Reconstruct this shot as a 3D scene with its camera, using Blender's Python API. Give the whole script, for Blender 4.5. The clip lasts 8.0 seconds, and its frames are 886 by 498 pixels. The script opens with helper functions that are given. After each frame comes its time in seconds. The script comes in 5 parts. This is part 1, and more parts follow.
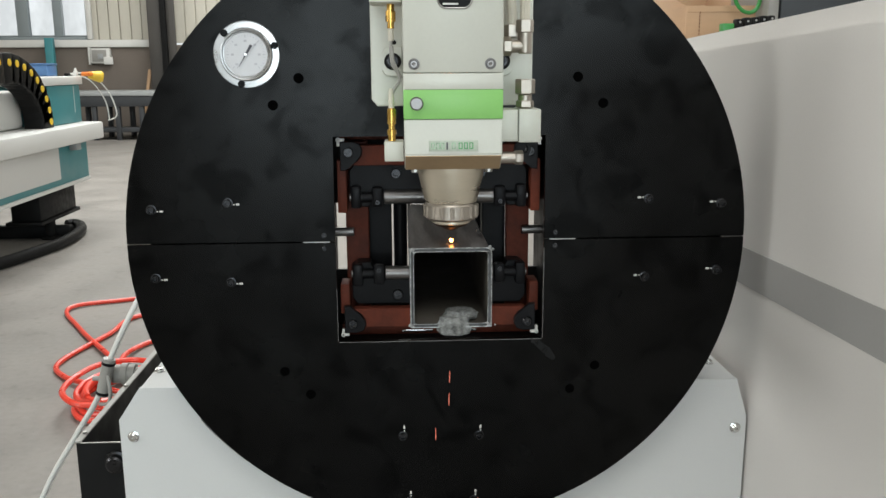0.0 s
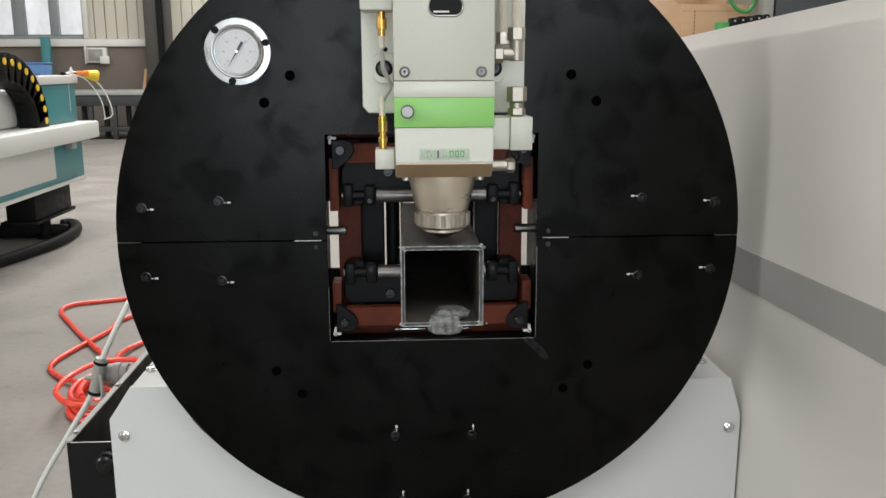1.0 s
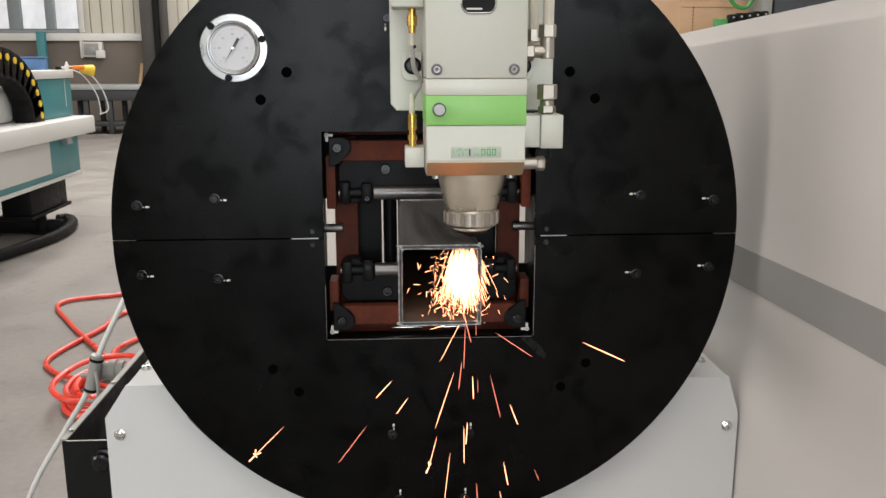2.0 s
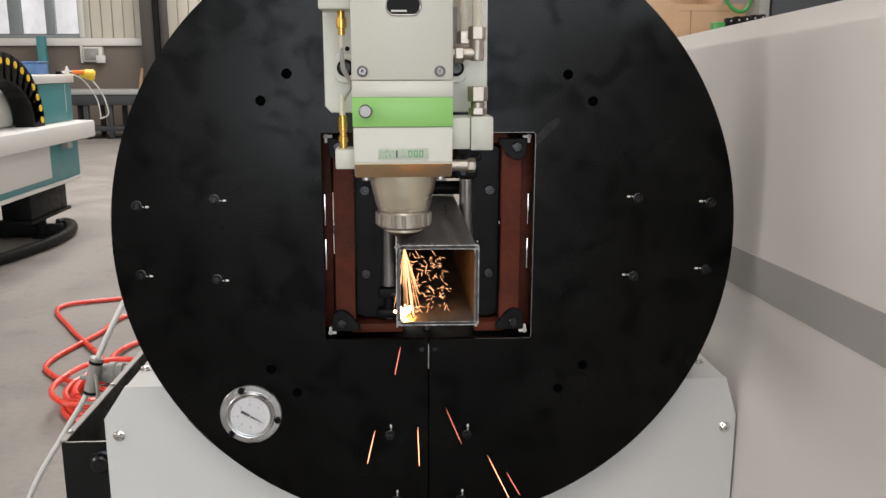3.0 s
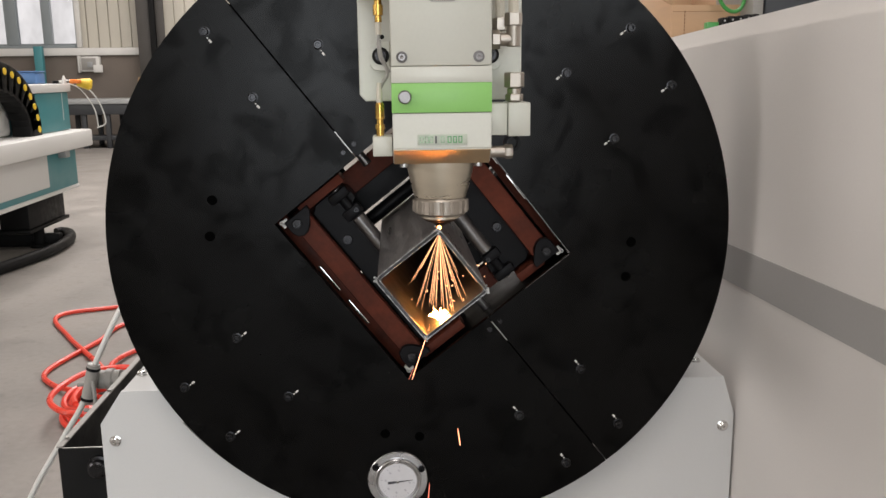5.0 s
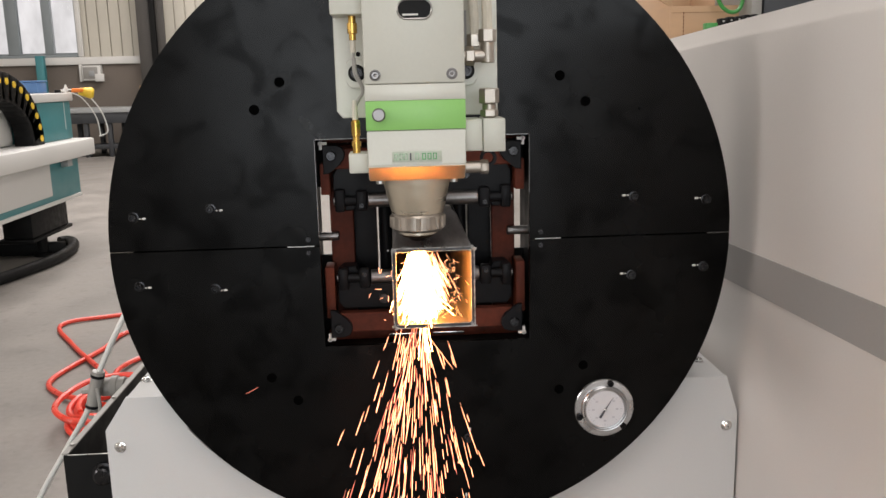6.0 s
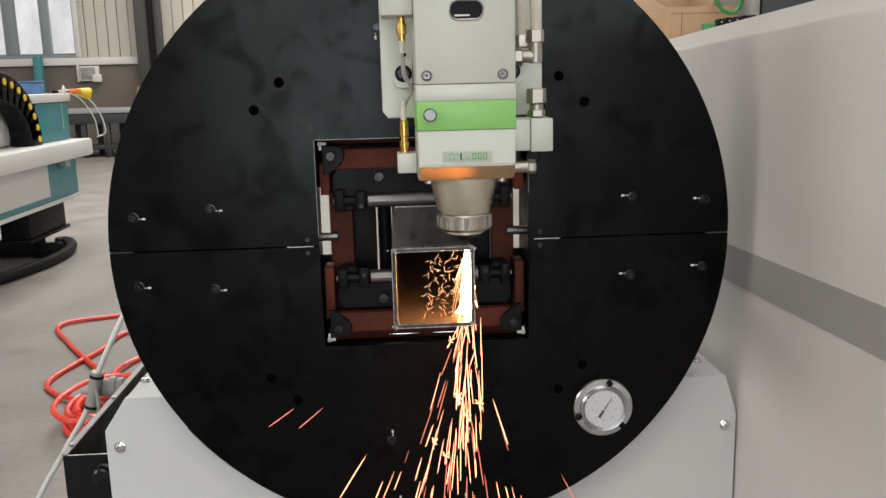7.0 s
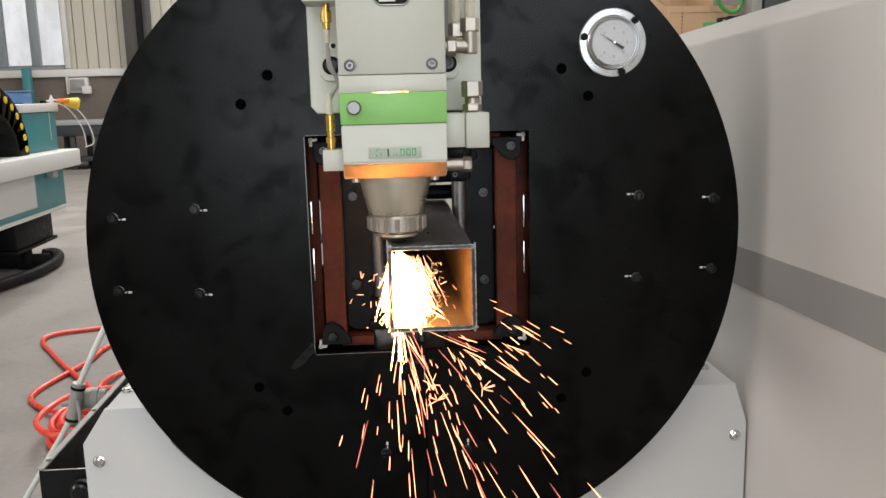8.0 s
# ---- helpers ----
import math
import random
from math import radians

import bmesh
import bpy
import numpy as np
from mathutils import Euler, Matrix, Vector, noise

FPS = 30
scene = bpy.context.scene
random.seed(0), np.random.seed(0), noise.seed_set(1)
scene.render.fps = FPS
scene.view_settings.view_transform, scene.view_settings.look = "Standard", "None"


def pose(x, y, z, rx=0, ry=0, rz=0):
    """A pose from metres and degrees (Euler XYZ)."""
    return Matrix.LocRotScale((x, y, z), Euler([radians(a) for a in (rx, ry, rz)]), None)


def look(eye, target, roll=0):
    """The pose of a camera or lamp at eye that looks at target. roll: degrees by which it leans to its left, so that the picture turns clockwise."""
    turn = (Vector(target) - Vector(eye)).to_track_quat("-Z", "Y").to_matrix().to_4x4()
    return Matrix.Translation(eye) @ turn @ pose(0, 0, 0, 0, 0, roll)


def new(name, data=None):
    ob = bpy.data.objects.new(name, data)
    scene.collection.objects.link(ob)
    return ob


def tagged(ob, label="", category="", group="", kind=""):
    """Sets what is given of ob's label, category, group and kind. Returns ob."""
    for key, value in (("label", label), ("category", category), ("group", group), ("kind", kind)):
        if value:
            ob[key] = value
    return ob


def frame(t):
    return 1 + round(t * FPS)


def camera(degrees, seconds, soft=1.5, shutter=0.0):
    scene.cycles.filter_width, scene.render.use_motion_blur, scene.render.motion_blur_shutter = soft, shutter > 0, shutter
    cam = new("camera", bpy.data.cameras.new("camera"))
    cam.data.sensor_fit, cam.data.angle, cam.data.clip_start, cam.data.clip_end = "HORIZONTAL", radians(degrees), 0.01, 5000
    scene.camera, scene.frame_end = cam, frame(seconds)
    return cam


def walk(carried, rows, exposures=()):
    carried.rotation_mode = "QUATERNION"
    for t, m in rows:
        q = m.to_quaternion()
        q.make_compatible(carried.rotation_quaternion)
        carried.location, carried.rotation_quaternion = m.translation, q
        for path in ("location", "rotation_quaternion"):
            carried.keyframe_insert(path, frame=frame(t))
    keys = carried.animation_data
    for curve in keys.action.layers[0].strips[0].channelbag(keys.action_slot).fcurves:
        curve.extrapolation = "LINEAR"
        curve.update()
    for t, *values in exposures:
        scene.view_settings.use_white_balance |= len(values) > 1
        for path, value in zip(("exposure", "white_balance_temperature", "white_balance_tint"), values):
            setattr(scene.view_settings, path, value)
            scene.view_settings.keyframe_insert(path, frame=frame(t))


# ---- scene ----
cam = camera(54.7, 8.0)
PATH = [
    (0, (-0.046, -1.068, 1.214), (0.045, 0.886, 0.799), -0.3),
    (0.5, (-0.045, -1.069, 1.216), (0.049, 0.885, 0.8), -0.3),
    (1, (-0.04, -1.063, 1.211), (0.058, 0.891, 0.796), -0.2),
    (1.5, (-0.039, -1.057, 1.207), (0.062, 0.897, 0.792), -0.1),
    (1.7, (-0.041, -1.056, 1.214), (0.064, 0.895, 0.786), -0.1),
    (3, (-0.039, -1.062, 1.21), (0.067, 0.891, 0.795), -0.1),
    (3.5, (-0.039, -1.063, 1.211), (0.068, 0.891, 0.795), -0.1),
    (4, (-0.04, -1.062, 1.21), (0.07, 0.891, 0.794), -0.1),
    (4.5, (-0.037, -1.061, 1.206), (0.074, 0.893, 0.795), -0.2),
    (5.8, (-0.033, -1.066, 1.202), (0.069, 0.893, 0.811), -1.4),
    (6, (-0.033, -1.066, 1.202), (0.069, 0.893, 0.811), -1.4),
    (6.5, (-0.034, -1.067, 1.202), (0.071, 0.891, 0.811), -1.4),
    (7, (-0.035, -1.068, 1.202), (0.072, 0.891, 0.812), -1.4),
    (7.5, (-0.035, -1.069, 1.203), (0.074, 0.889, 0.814), -1.3),
    (7.8, (-0.035, -1.069, 1.203), (0.074, 0.889, 0.814), -1.3),
    (7.9, (-0.038, -1.026, 1.183), (0.085, 0.937, 0.816), -1.4),
    (8, (-0.04, -1.018, 1.179), (0.089, 0.946, 0.817), -1.4),
]
walk(cam, [(t, look(eye, target, roll)) for t, eye, target, roll in PATH],
     exposures=[(0, 0.1, 6500, 9), (0.5, 0.1, 6600, 11), (1.0, 0.1, 6650, 12), (1.6, 0.1, 6750, 14), (3.2, 0.04, 6850, 17), (4.5, -0.02, 6900, 18), (6.0, -0.03, 6900, 18), (7.0, -0.05, 6750, 14), (7.6, -0.02, 6700, 13), (8.0, -0.02, 6700, 14)])

# ---- world, daylight, exposure ----
world = bpy.data.worlds.new("sky")
scene.world = world
world.use_nodes = True
wn = world.node_tree.nodes
sky = wn.new("ShaderNodeTexSky")
sky.sky_type, sky.sun_disc = "NISHITA", False
sky.sun_elevation, sky.sun_rotation = radians(42), radians(215)
wn["Background"].inputs[1].default_value = 0.12
world.node_tree.links.new(sky.outputs[0], wn["Background"].inputs[0])
scene.view_settings.exposure = 0.0
sun = new("sun", bpy.data.lights.new("sun", "SUN"))
sun.data.energy, sun.data.angle, sun.data.color = 1.0, radians(12), (1.0, 0.96, 0.9)
sun.matrix_world = look((-4, -6, 8), (0, 0, 0))


def added_lamp(x, y, z, target, w, h, watts, color=(0.97, 0.985, 0.97)):
    lamp = new("added_daylight", bpy.data.lights.new("added_daylight", "AREA"))
    lamp.data.shape, lamp.data.size, lamp.data.size_y = "RECTANGLE", w, h
    lamp.data.energy, lamp.data.color = watts, color
    lamp.matrix_world = look((x, y, z), target)
    return lamp


# area lamps added as daylight: no gate, side windows or skylights are built
added_lamp(0.7, -8.85, 1.85, (0.7, 0, 1.85), 5.2, 3.5, 295, (0.8, 0.93, 1.0))
added_lamp(-8.9, 5.5, 3.6, (0, 5.5, 1.0), 11.0, 2.4, 330)
added_lamp(-8.9, -4.0, 3.4, (0, -4.0, 1.6), 6.0, 2.4, 530)
added_lamp(8.9, 6.5, 3.4, (0, 6.5, 1.0), 12.0, 2.4, 330)
added_lamp(-2.0, 9.0, 5.85, (-2.0, 9.0, 0), 3.0, 10.0, 820)
added_lamp(0.0, -4.5, 5.85, (0.0, -4.5, 0), 3.0, 5.0, 185)
added_lamp(4.5, 3.0, 5.85, (4.5, 3.0, 0), 2.0, 14.0, 220)


# ---- materials ----
def material(name, color, rough=0.5, metal=0.0, vary=0.12, scale=8.0, grain=60.0, bump=0.05,
             rough_vary=0.12, coat=0.0, per_object=0.0, stretch=(1, 1, 1), spec=0.5):
    m = bpy.data.materials.new(name)
    m.use_nodes = True
    nt = m.node_tree
    n, link = nt.nodes, nt.links.new
    b = n["Principled BSDF"]
    b.inputs["Roughness"].default_value = rough
    b.inputs["Metallic"].default_value = metal
    b.inputs["Specular IOR Level"].default_value = spec
    b.inputs["Coat Weight"].default_value = coat
    tc = n.new("ShaderNodeTexCoord")
    mp = n.new("ShaderNodeMapping")
    mp.inputs["Scale"].default_value = stretch
    link(tc.outputs["Object"], mp.inputs[0])
    big, small = n.new("ShaderNodeTexNoise"), n.new("ShaderNodeTexNoise")
    big.inputs["Scale"].default_value, small.inputs["Scale"].default_value = scale, grain
    big.inputs["Detail"].default_value, small.inputs["Detail"].default_value = 5, 3
    link(mp.outputs[0], big.inputs["Vector"])
    link(mp.outputs[0], small.inputs["Vector"])
    mixn = n.new("ShaderNodeMath")
    mixn.operation = "MULTIPLY_ADD"
    link(small.outputs["Fac"], mixn.inputs[0])
    mixn.inputs[1].default_value = 0.35
    link(big.outputs["Fac"], mixn.inputs[2])
    ramp = n.new("ShaderNodeMapRange")
    ramp.inputs[1].default_value, ramp.inputs[2].default_value = 0.4, 0.95
    ramp.inputs[3].default_value, ramp.inputs[4].default_value = 1 - vary, 1 + vary
    link(mixn.outputs[0], ramp.inputs[0])
    hsv = n.new("ShaderNodeHueSaturation")
    hsv.inputs["Color"].default_value = (*color, 1)
    if per_object:
        info = n.new("ShaderNodeObjectInfo")
        sc = n.new("ShaderNodeMapRange")
        sc.inputs[3].default_value, sc.inputs[4].default_value = 1 - per_object, 1 + per_object
        link(info.outputs["Random"], sc.inputs[0])
        mul = n.new("ShaderNodeMath")
        mul.operation = "MULTIPLY"
        link(ramp.outputs[0], mul.inputs[0])
        link(sc.outputs[0], mul.inputs[1])
        link(mul.outputs[0], hsv.inputs["Value"])
    else:
        link(ramp.outputs[0], hsv.inputs["Value"])
    link(hsv.outputs[0], b.inputs["Base Color"])
    rr = n.new("ShaderNodeMapRange")
    rr.inputs[1].default_value, rr.inputs[2].default_value = 0.3, 0.75
    rr.inputs[3].default_value, rr.inputs[4].default_value = max(0.02, rough - rough_vary), min(1, rough + rough_vary)
    link(big.outputs["Fac"], rr.inputs[0])
    link(rr.outputs[0], b.inputs["Roughness"])
    if bump:
        bp = n.new("ShaderNodeBump")
        bp.inputs["Strength"].default_value, bp.inputs["Distance"].default_value = bump, 0.002
        link(small.outputs["Fac"], bp.inputs["Height"])
        link(bp.outputs[0], b.inputs["Normal"])
    return m


def glow(name, color, strength):
    m = bpy.data.materials.new(name)
    m.use_nodes = True
    b = m.node_tree.nodes["Principled BSDF"]
    b.inputs["Base Color"].default_value = (0.02, 0.02, 0.02, 1)
    b.inputs["Emission Color"].default_value = (*color, 1)
    b.inputs["Emission Strength"].default_value = strength
    return m


BLACK = material("black_satin_paint", (0.0009, 0.0009, 0.0009), 0.25, 0, 0.6, 9, 70, 0.012, 0.07, spec=0.06)


def oily(m):
    """Dull handling stains with soft edges on a satin paint."""
    n, link = m.node_tree.nodes, m.node_tree.links.new
    b = n["Principled BSDF"]
    tc = n.new("ShaderNodeTexCoord")
    st, fine = n.new("ShaderNodeTexNoise"), n.new("ShaderNodeTexNoise")
    st.inputs["Scale"].default_value, st.inputs["Detail"].default_value, st.inputs["Distortion"].default_value = 20, 5, 0.8
    fine.inputs["Scale"].default_value, fine.inputs["Detail"].default_value = 45, 2
    edge, mix = n.new("ShaderNodeMapRange"), n.new("ShaderNodeMath")
    link(tc.outputs["Object"], st.inputs["Vector"])
    link(tc.outputs["Object"], fine.inputs["Vector"])
    mix.operation = "MULTIPLY_ADD"
    mix.inputs[1].default_value = 0.16
    link(fine.outputs["Fac"], mix.inputs[0])
    link(st.outputs["Fac"], mix.inputs[2])
    edge.inputs[1].default_value, edge.inputs[2].default_value = 0.58, 0.72
    edge.inputs[3].default_value, edge.inputs[4].default_value = 0.135, 0.08
    link(mix.outputs[0], edge.inputs[0])
    link(edge.outputs[0], b.inputs["Specular IOR Level"])


oily(BLACK)


def trodden(m):
    """Dark scuffs, drips and trodden dirt over a floor's colour."""
    n, link = m.node_tree.nodes, m.node_tree.links.new
    b = n["Principled BSDF"]
    src = b.inputs["Base Color"].links[0].from_socket
    tc, mix = n.new("ShaderNodeTexCoord"), n.new("ShaderNodeMix")
    mix.data_type, mix.blend_type = "RGBA", "MULTIPLY"
    mix.inputs["Factor"].default_value = 1.0
    total = None
    for scale, lo, hi, dark in ((1.3, 0.5, 0.72, 0.8), (11.0, 0.58, 0.7, 0.82), (55.0, 0.66, 0.74, 0.7)):
        st, edge = n.new("ShaderNodeTexNoise"), n.new("ShaderNodeMapRange")
        st.inputs["Scale"].default_value, st.inputs["Detail"].default_value = scale, 6
        link(tc.outputs["Object"], st.inputs["Vector"])
        edge.inputs[1].default_value, edge.inputs[2].default_value = lo, hi
        edge.inputs[3].default_value, edge.inputs[4].default_value = 1.0, dark
        link(st.outputs["Fac"], edge.inputs[0])
        if total is None:
            total = edge.outputs[0]
        else:
            mul = n.new("ShaderNodeMath")
            mul.operation = "MULTIPLY"
            link(total, mul.inputs[0])
            link(edge.outputs[0], mul.inputs[1])
            total = mul.outputs[0]
    link(src, mix.inputs["A"])
    link(total, mix.inputs["B"])
    link(mix.outputs["Result"], b.inputs["Base Color"])


HOLE = material("bore_shadow", (0.0015, 0.0015, 0.0015), 0.9, 0, 0.1, 30, 200, 0.0, spec=0.0)
DARK = material("black_oxide_steel", (0.0075, 0.0075, 0.0085), 0.4, 0.05, 0.3, 30, 200, 0.08, spec=0.1)
BOLT = material("blued_bolt_steel", (0.042, 0.042, 0.044), 0.3, 1.0, 0.2, 40, 200, 0.0)
SCUFF = material("scuffed_paint", (0.006, 0.0062, 0.0064), 0.32, 0, 0.6, 90, 260, 0.0, spec=0.18)
STEEL = material("ground_steel", (0.34, 0.33, 0.315), 0.36, 1, 0.15, 20, 160, 0.04)
ROLLER = material("dull_roller_steel", (0.2, 0.19, 0.185), 0.4, 0.9, 0.2, 25, 200, 0.05)
CHROME = material("bright_steel", (0.7, 0.7, 0.69), 0.2, 1, 0.06, 20, 150, 0.0)
BROWN = material("rust_brown_bar", (0.088, 0.021, 0.0115), 0.6, 0.0, 0.55, 18, 150, 0.12, spec=0.15)
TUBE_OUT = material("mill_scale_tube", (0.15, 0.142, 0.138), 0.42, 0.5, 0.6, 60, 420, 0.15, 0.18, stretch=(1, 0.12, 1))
# inner wall coloured darker than the outside, taking up some of the hollow's shade
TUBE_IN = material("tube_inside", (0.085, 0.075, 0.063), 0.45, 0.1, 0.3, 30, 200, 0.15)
TUBE_EDGE = material("fresh_cut_edge", (0.06, 0.062, 0.064), 0.45, 0.5, 0.5, 120, 400, 0.2)
BURR = material("bright_burr", (0.34, 0.345, 0.345), 0.42, 0.7, 0.9, 150, 500, 0.3)
SLAG = material("grey_slag", (0.2, 0.205, 0.2), 0.5, 0.35, 0.95, 160, 900, 1.0)
SATIN = material("satin_aluminium", (0.5, 0.5, 0.505), 0.35, 1.0, 0.12, 25, 240, 0.04)
WHITE = material("white_powder_coat", (0.53, 0.535, 0.53), 0.42, 0, 0.03, 3, 300, 0.03, 0.05)
PANEL = material("pale_grey_panel", (0.62, 0.598, 0.574), 0.45, 0, 0.04, 1.5, 350, 0.03, 0.06)
STRIPE = material("grey_stripe", (0.3, 0.295, 0.285), 0.5, 0, 0.04, 4, 300, 0.03)
HEAD = material("silver_white_anodised", (0.525, 0.524, 0.465), 0.42, 0.08, 0.04, 10, 320, 0.04, 0.06)
GREEN = material("green_band_paint", (0.22, 0.5, 0.13), 0.5, 0, 0.05, 10, 250, 0.02)
BRASS = material("brass", (0.62, 0.38, 0.1), 0.28, 1, 0.15, 40, 200, 0.03)
NICKEL = material("nickel_plated_fitting", (0.4, 0.36, 0.315), 0.43, 1, 0.12, 30, 150, 0.02)
# brown-orange base colour carries the warm reflections seen on the head's bevel
BEVEL = material("warm_tinted_edge_metal", (0.5, 0.36, 0.22), 0.5, 0.8, 0.08, 20, 200, 0.02)
CONE = material("champagne_aluminium", (0.58, 0.52, 0.42), 0.33, 0.85, 0.06, 20, 260, 0.03, stretch=(1, 1, 6))
COPPER = material("copper_nozzle", (0.13, 0.09, 0.065), 0.34, 1, 0.3, 60, 200, 0.02)
CABLE = material("pale_cable_sleeve", (0.5, 0.46, 0.38), 0.5, 0, 0.1, 60, 300, 0.05)
DIAL = material("dial_face", (0.56, 0.56, 0.58), 0.4, 0, 0.04, 60, 200, 0.0)
INK = material("dial_ink", (0.05, 0.05, 0.06), 0.6, 0, 0.1, 60, 200, 0.0)
FADED = material("faded_ink", (0.42, 0.42, 0.45), 0.6, 0, 0.15, 80, 200, 0.0)
TEAL = material("teal_paint", (0.035, 0.2, 0.22), 0.45, 0, 0.08, 3, 200, 0.04)
MACHINE_WHITE = material("machine_white_paint", (0.6, 0.6, 0.58), 0.45, 0, 0.05, 2, 200, 0.03)
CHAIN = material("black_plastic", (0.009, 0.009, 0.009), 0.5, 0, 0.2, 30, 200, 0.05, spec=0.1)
YELLOW = material("yellow_plastic", (0.75, 0.5, 0.03), 0.45, 0, 0.08, 20, 200, 0.0)
RED = material("orange_red_hose", (0.75, 0.055, 0.03), 0.34, 0, 0.08, 10, 200, 0.02)
HOSE = material("milky_hose", (0.6, 0.6, 0.57), 0.35, 0, 0.06, 12, 200, 0.02)
GREYPVC = material("grey_plastic_valve", (0.27, 0.26, 0.24), 0.45, 0, 0.08, 20, 200, 0.02)
CARD = material("brown_cardboard", (0.46, 0.29, 0.17), 0.8, 0, 0.08, 14, 200, 0.1, stretch=(1, 1, 5))
CONCRETE = material("worn_concrete", (0.218, 0.201, 0.183), 0.6, 0, 0.24, 2.6, 34, 0.2, 0.16)
trodden(CONCRETE)
DADO = material("brown_render", (0.15, 0.125, 0.105), 0.8, 0, 0.15, 1.2, 40, 0.2)
SHEET = material("cream_sheet_metal", (0.5, 0.47, 0.4), 0.5, 0, 0.06, 1.2, 60, 0.04)
WALLPAINT = material("pale_wall", (0.5, 0.48, 0.44), 0.75, 0, 0.08, 1.0, 60, 0.1)
FRAME = material("window_frame_paint", (0.22, 0.25, 0.26), 0.45, 0, 0.05, 4, 100, 0.0)
TRIMW = material("white_trim", (0.62, 0.61, 0.58), 0.5, 0, 0.06, 3, 80, 0.03)
COLUMN = material("dark_steel_column", (0.06, 0.055, 0.05), 0.5, 0.2, 0.15, 2, 80, 0.05)
TABLE = material("dark_grey_table", (0.035, 0.038, 0.042), 0.5, 0.2, 0.15, 3, 80, 0.05)
GREYTOP = material("grey_table_top", (0.3, 0.31, 0.31), 0.5, 0.1, 0.12, 3, 80, 0.05)
ORANGE = material("orange_plastic", (0.8, 0.2, 0.02), 0.4, 0, 0.05, 20, 100, 0.0)
BLUE = material("blue_plastic", (0.07, 0.17, 0.36), 0.45, 0, 0.06, 20, 100, 0.0)
PLATE = material("worn_name_plate", (0.42, 0.46, 0.38), 0.45, 0, 0.15, 200, 900, 0.0)
MARK_PALE = material("worn_green_print", (0.27, 0.42, 0.28), 0.5, 0, 0.6, 700, 1500, 0.0)
MARK = material("green_print", (0.06, 0.3, 0.1), 0.5, 0, 0.7, 700, 1500, 0.0)
GREENP = material("green_plastic", (0.035, 0.24, 0.05), 0.4, 0, 0.06, 20, 100, 0.0)
SPARK = glow("hot_spark", (1.0, 0.36, 0.175), 6.5)
SPARK_DIM = glow("cooling_spark", (1.0, 0.24, 0.15), 1.7)
SPOT = glow("white_hot_spot", (1.0, 0.36, 0.07), 420.0)
JET = glow("white_hot_melt", (1.0, 0.48, 0.22), 2.7)
CORE = glow("white_hot_core", (1.0, 0.38, 0.08), 120.0)
RED_DOT = glow("red_dot", (1.0, 0.1, 0.04), 5.0)
EMBER = glow("orange_ember", (1.0, 0.34, 0.07), 22.0)
GLASS = bpy.data.materials.new("window_glass")
GLASS.use_nodes = True
g = GLASS.node_tree.nodes["Principled BSDF"]
g.inputs["Roughness"].default_value, g.inputs["Transmission Weight"].default_value, g.inputs["IOR"].default_value = 0.05, 1.0, 1.1


# ---- mesh helpers ----
def part(name, bm, mat, parent=None, label="", smooth=True):
    me = bpy.data.meshes.new(name)
    bmesh.ops.recalc_face_normals(bm, faces=bm.faces)
    bm.to_mesh(me)
    bm.free()
    me.materials.append(mat)
    if smooth:
        for p in me.polygons:
            p.use_smooth = True
        me.set_sharp_from_angle(angle=radians(32))
    ob = new(name, me)
    if parent:
        ob.parent = parent
    if label:
        ob["label"] = label
    return ob


def thing(name, at=(0, 0, 0), label="", category="", group="", kind=""):
    ob = new(name)
    ob.location = at
    ob.empty_display_size = 0.05
    return tagged(ob, label, category, group, kind)


def box(x0, x1, y0, y1, z0, z1, bevel=0.0, seg=2, bm=None):
    bm = bm or bmesh.new()
    vs = bmesh.ops.create_cube(bm, size=1.0, matrix=Matrix.Translation(((x0 + x1) / 2, (y0 + y1) / 2, (z0 + z1) / 2))
                               @ Matrix.Diagonal((abs(x1 - x0), abs(y1 - y0), abs(z1 - z0), 1)))["verts"]
    if bevel:
        es = list({e for v in vs for e in v.link_edges})
        bmesh.ops.bevel(bm, geom=es, offset=bevel, segments=seg, affect="EDGES", profile=0.5)
    return bm


AXES = {"x": Matrix.Rotation(radians(90), 4, "Y"), "y": Matrix.Rotation(radians(-90), 4, "X"), "z": Matrix.Identity(4)}


def lathe(profile, at, axis="z", seg=32, bm=None):
    """Turn (radius, height) pairs round an axis through at."""
    bm = bm or bmesh.new()
    m = Matrix.Translation(at) @ AXES[axis]
    rings = []
    for r, h in profile:
        if r < 1e-6:
            rings.append([bm.verts.new(m @ Vector((0, 0, h)))])
        else:
            rings.append([bm.verts.new(m @ Vector((r * math.cos(2 * math.pi * i / seg), r * math.sin(2 * math.pi * i / seg), h))) for i in range(seg)])
    for a, b in zip(rings, rings[1:]):
        for i in range(seg):
            j = (i + 1) % seg
            if len(a) == 1 and len(b) == 1:
                continue
            if len(a) == 1:
                bm.faces.new((a[0], b[i], b[j]))
            elif len(b) == 1:
                bm.faces.new((a[i], b[0], a[j]))
            else:
                bm.faces.new((a[i], b[i], b[j], a[j]))
    return bm


def rod(at, axis, r, h0, h1, seg=20, ch=0.0, bm=None):
    ch = ch or min(r * 0.15, 0.001)
    return lathe([(0, h0), (r - ch, h0), (r, h0 + ch), (r, h1 - ch), (r - ch, h1), (0, h1)], at, axis, seg, bm)


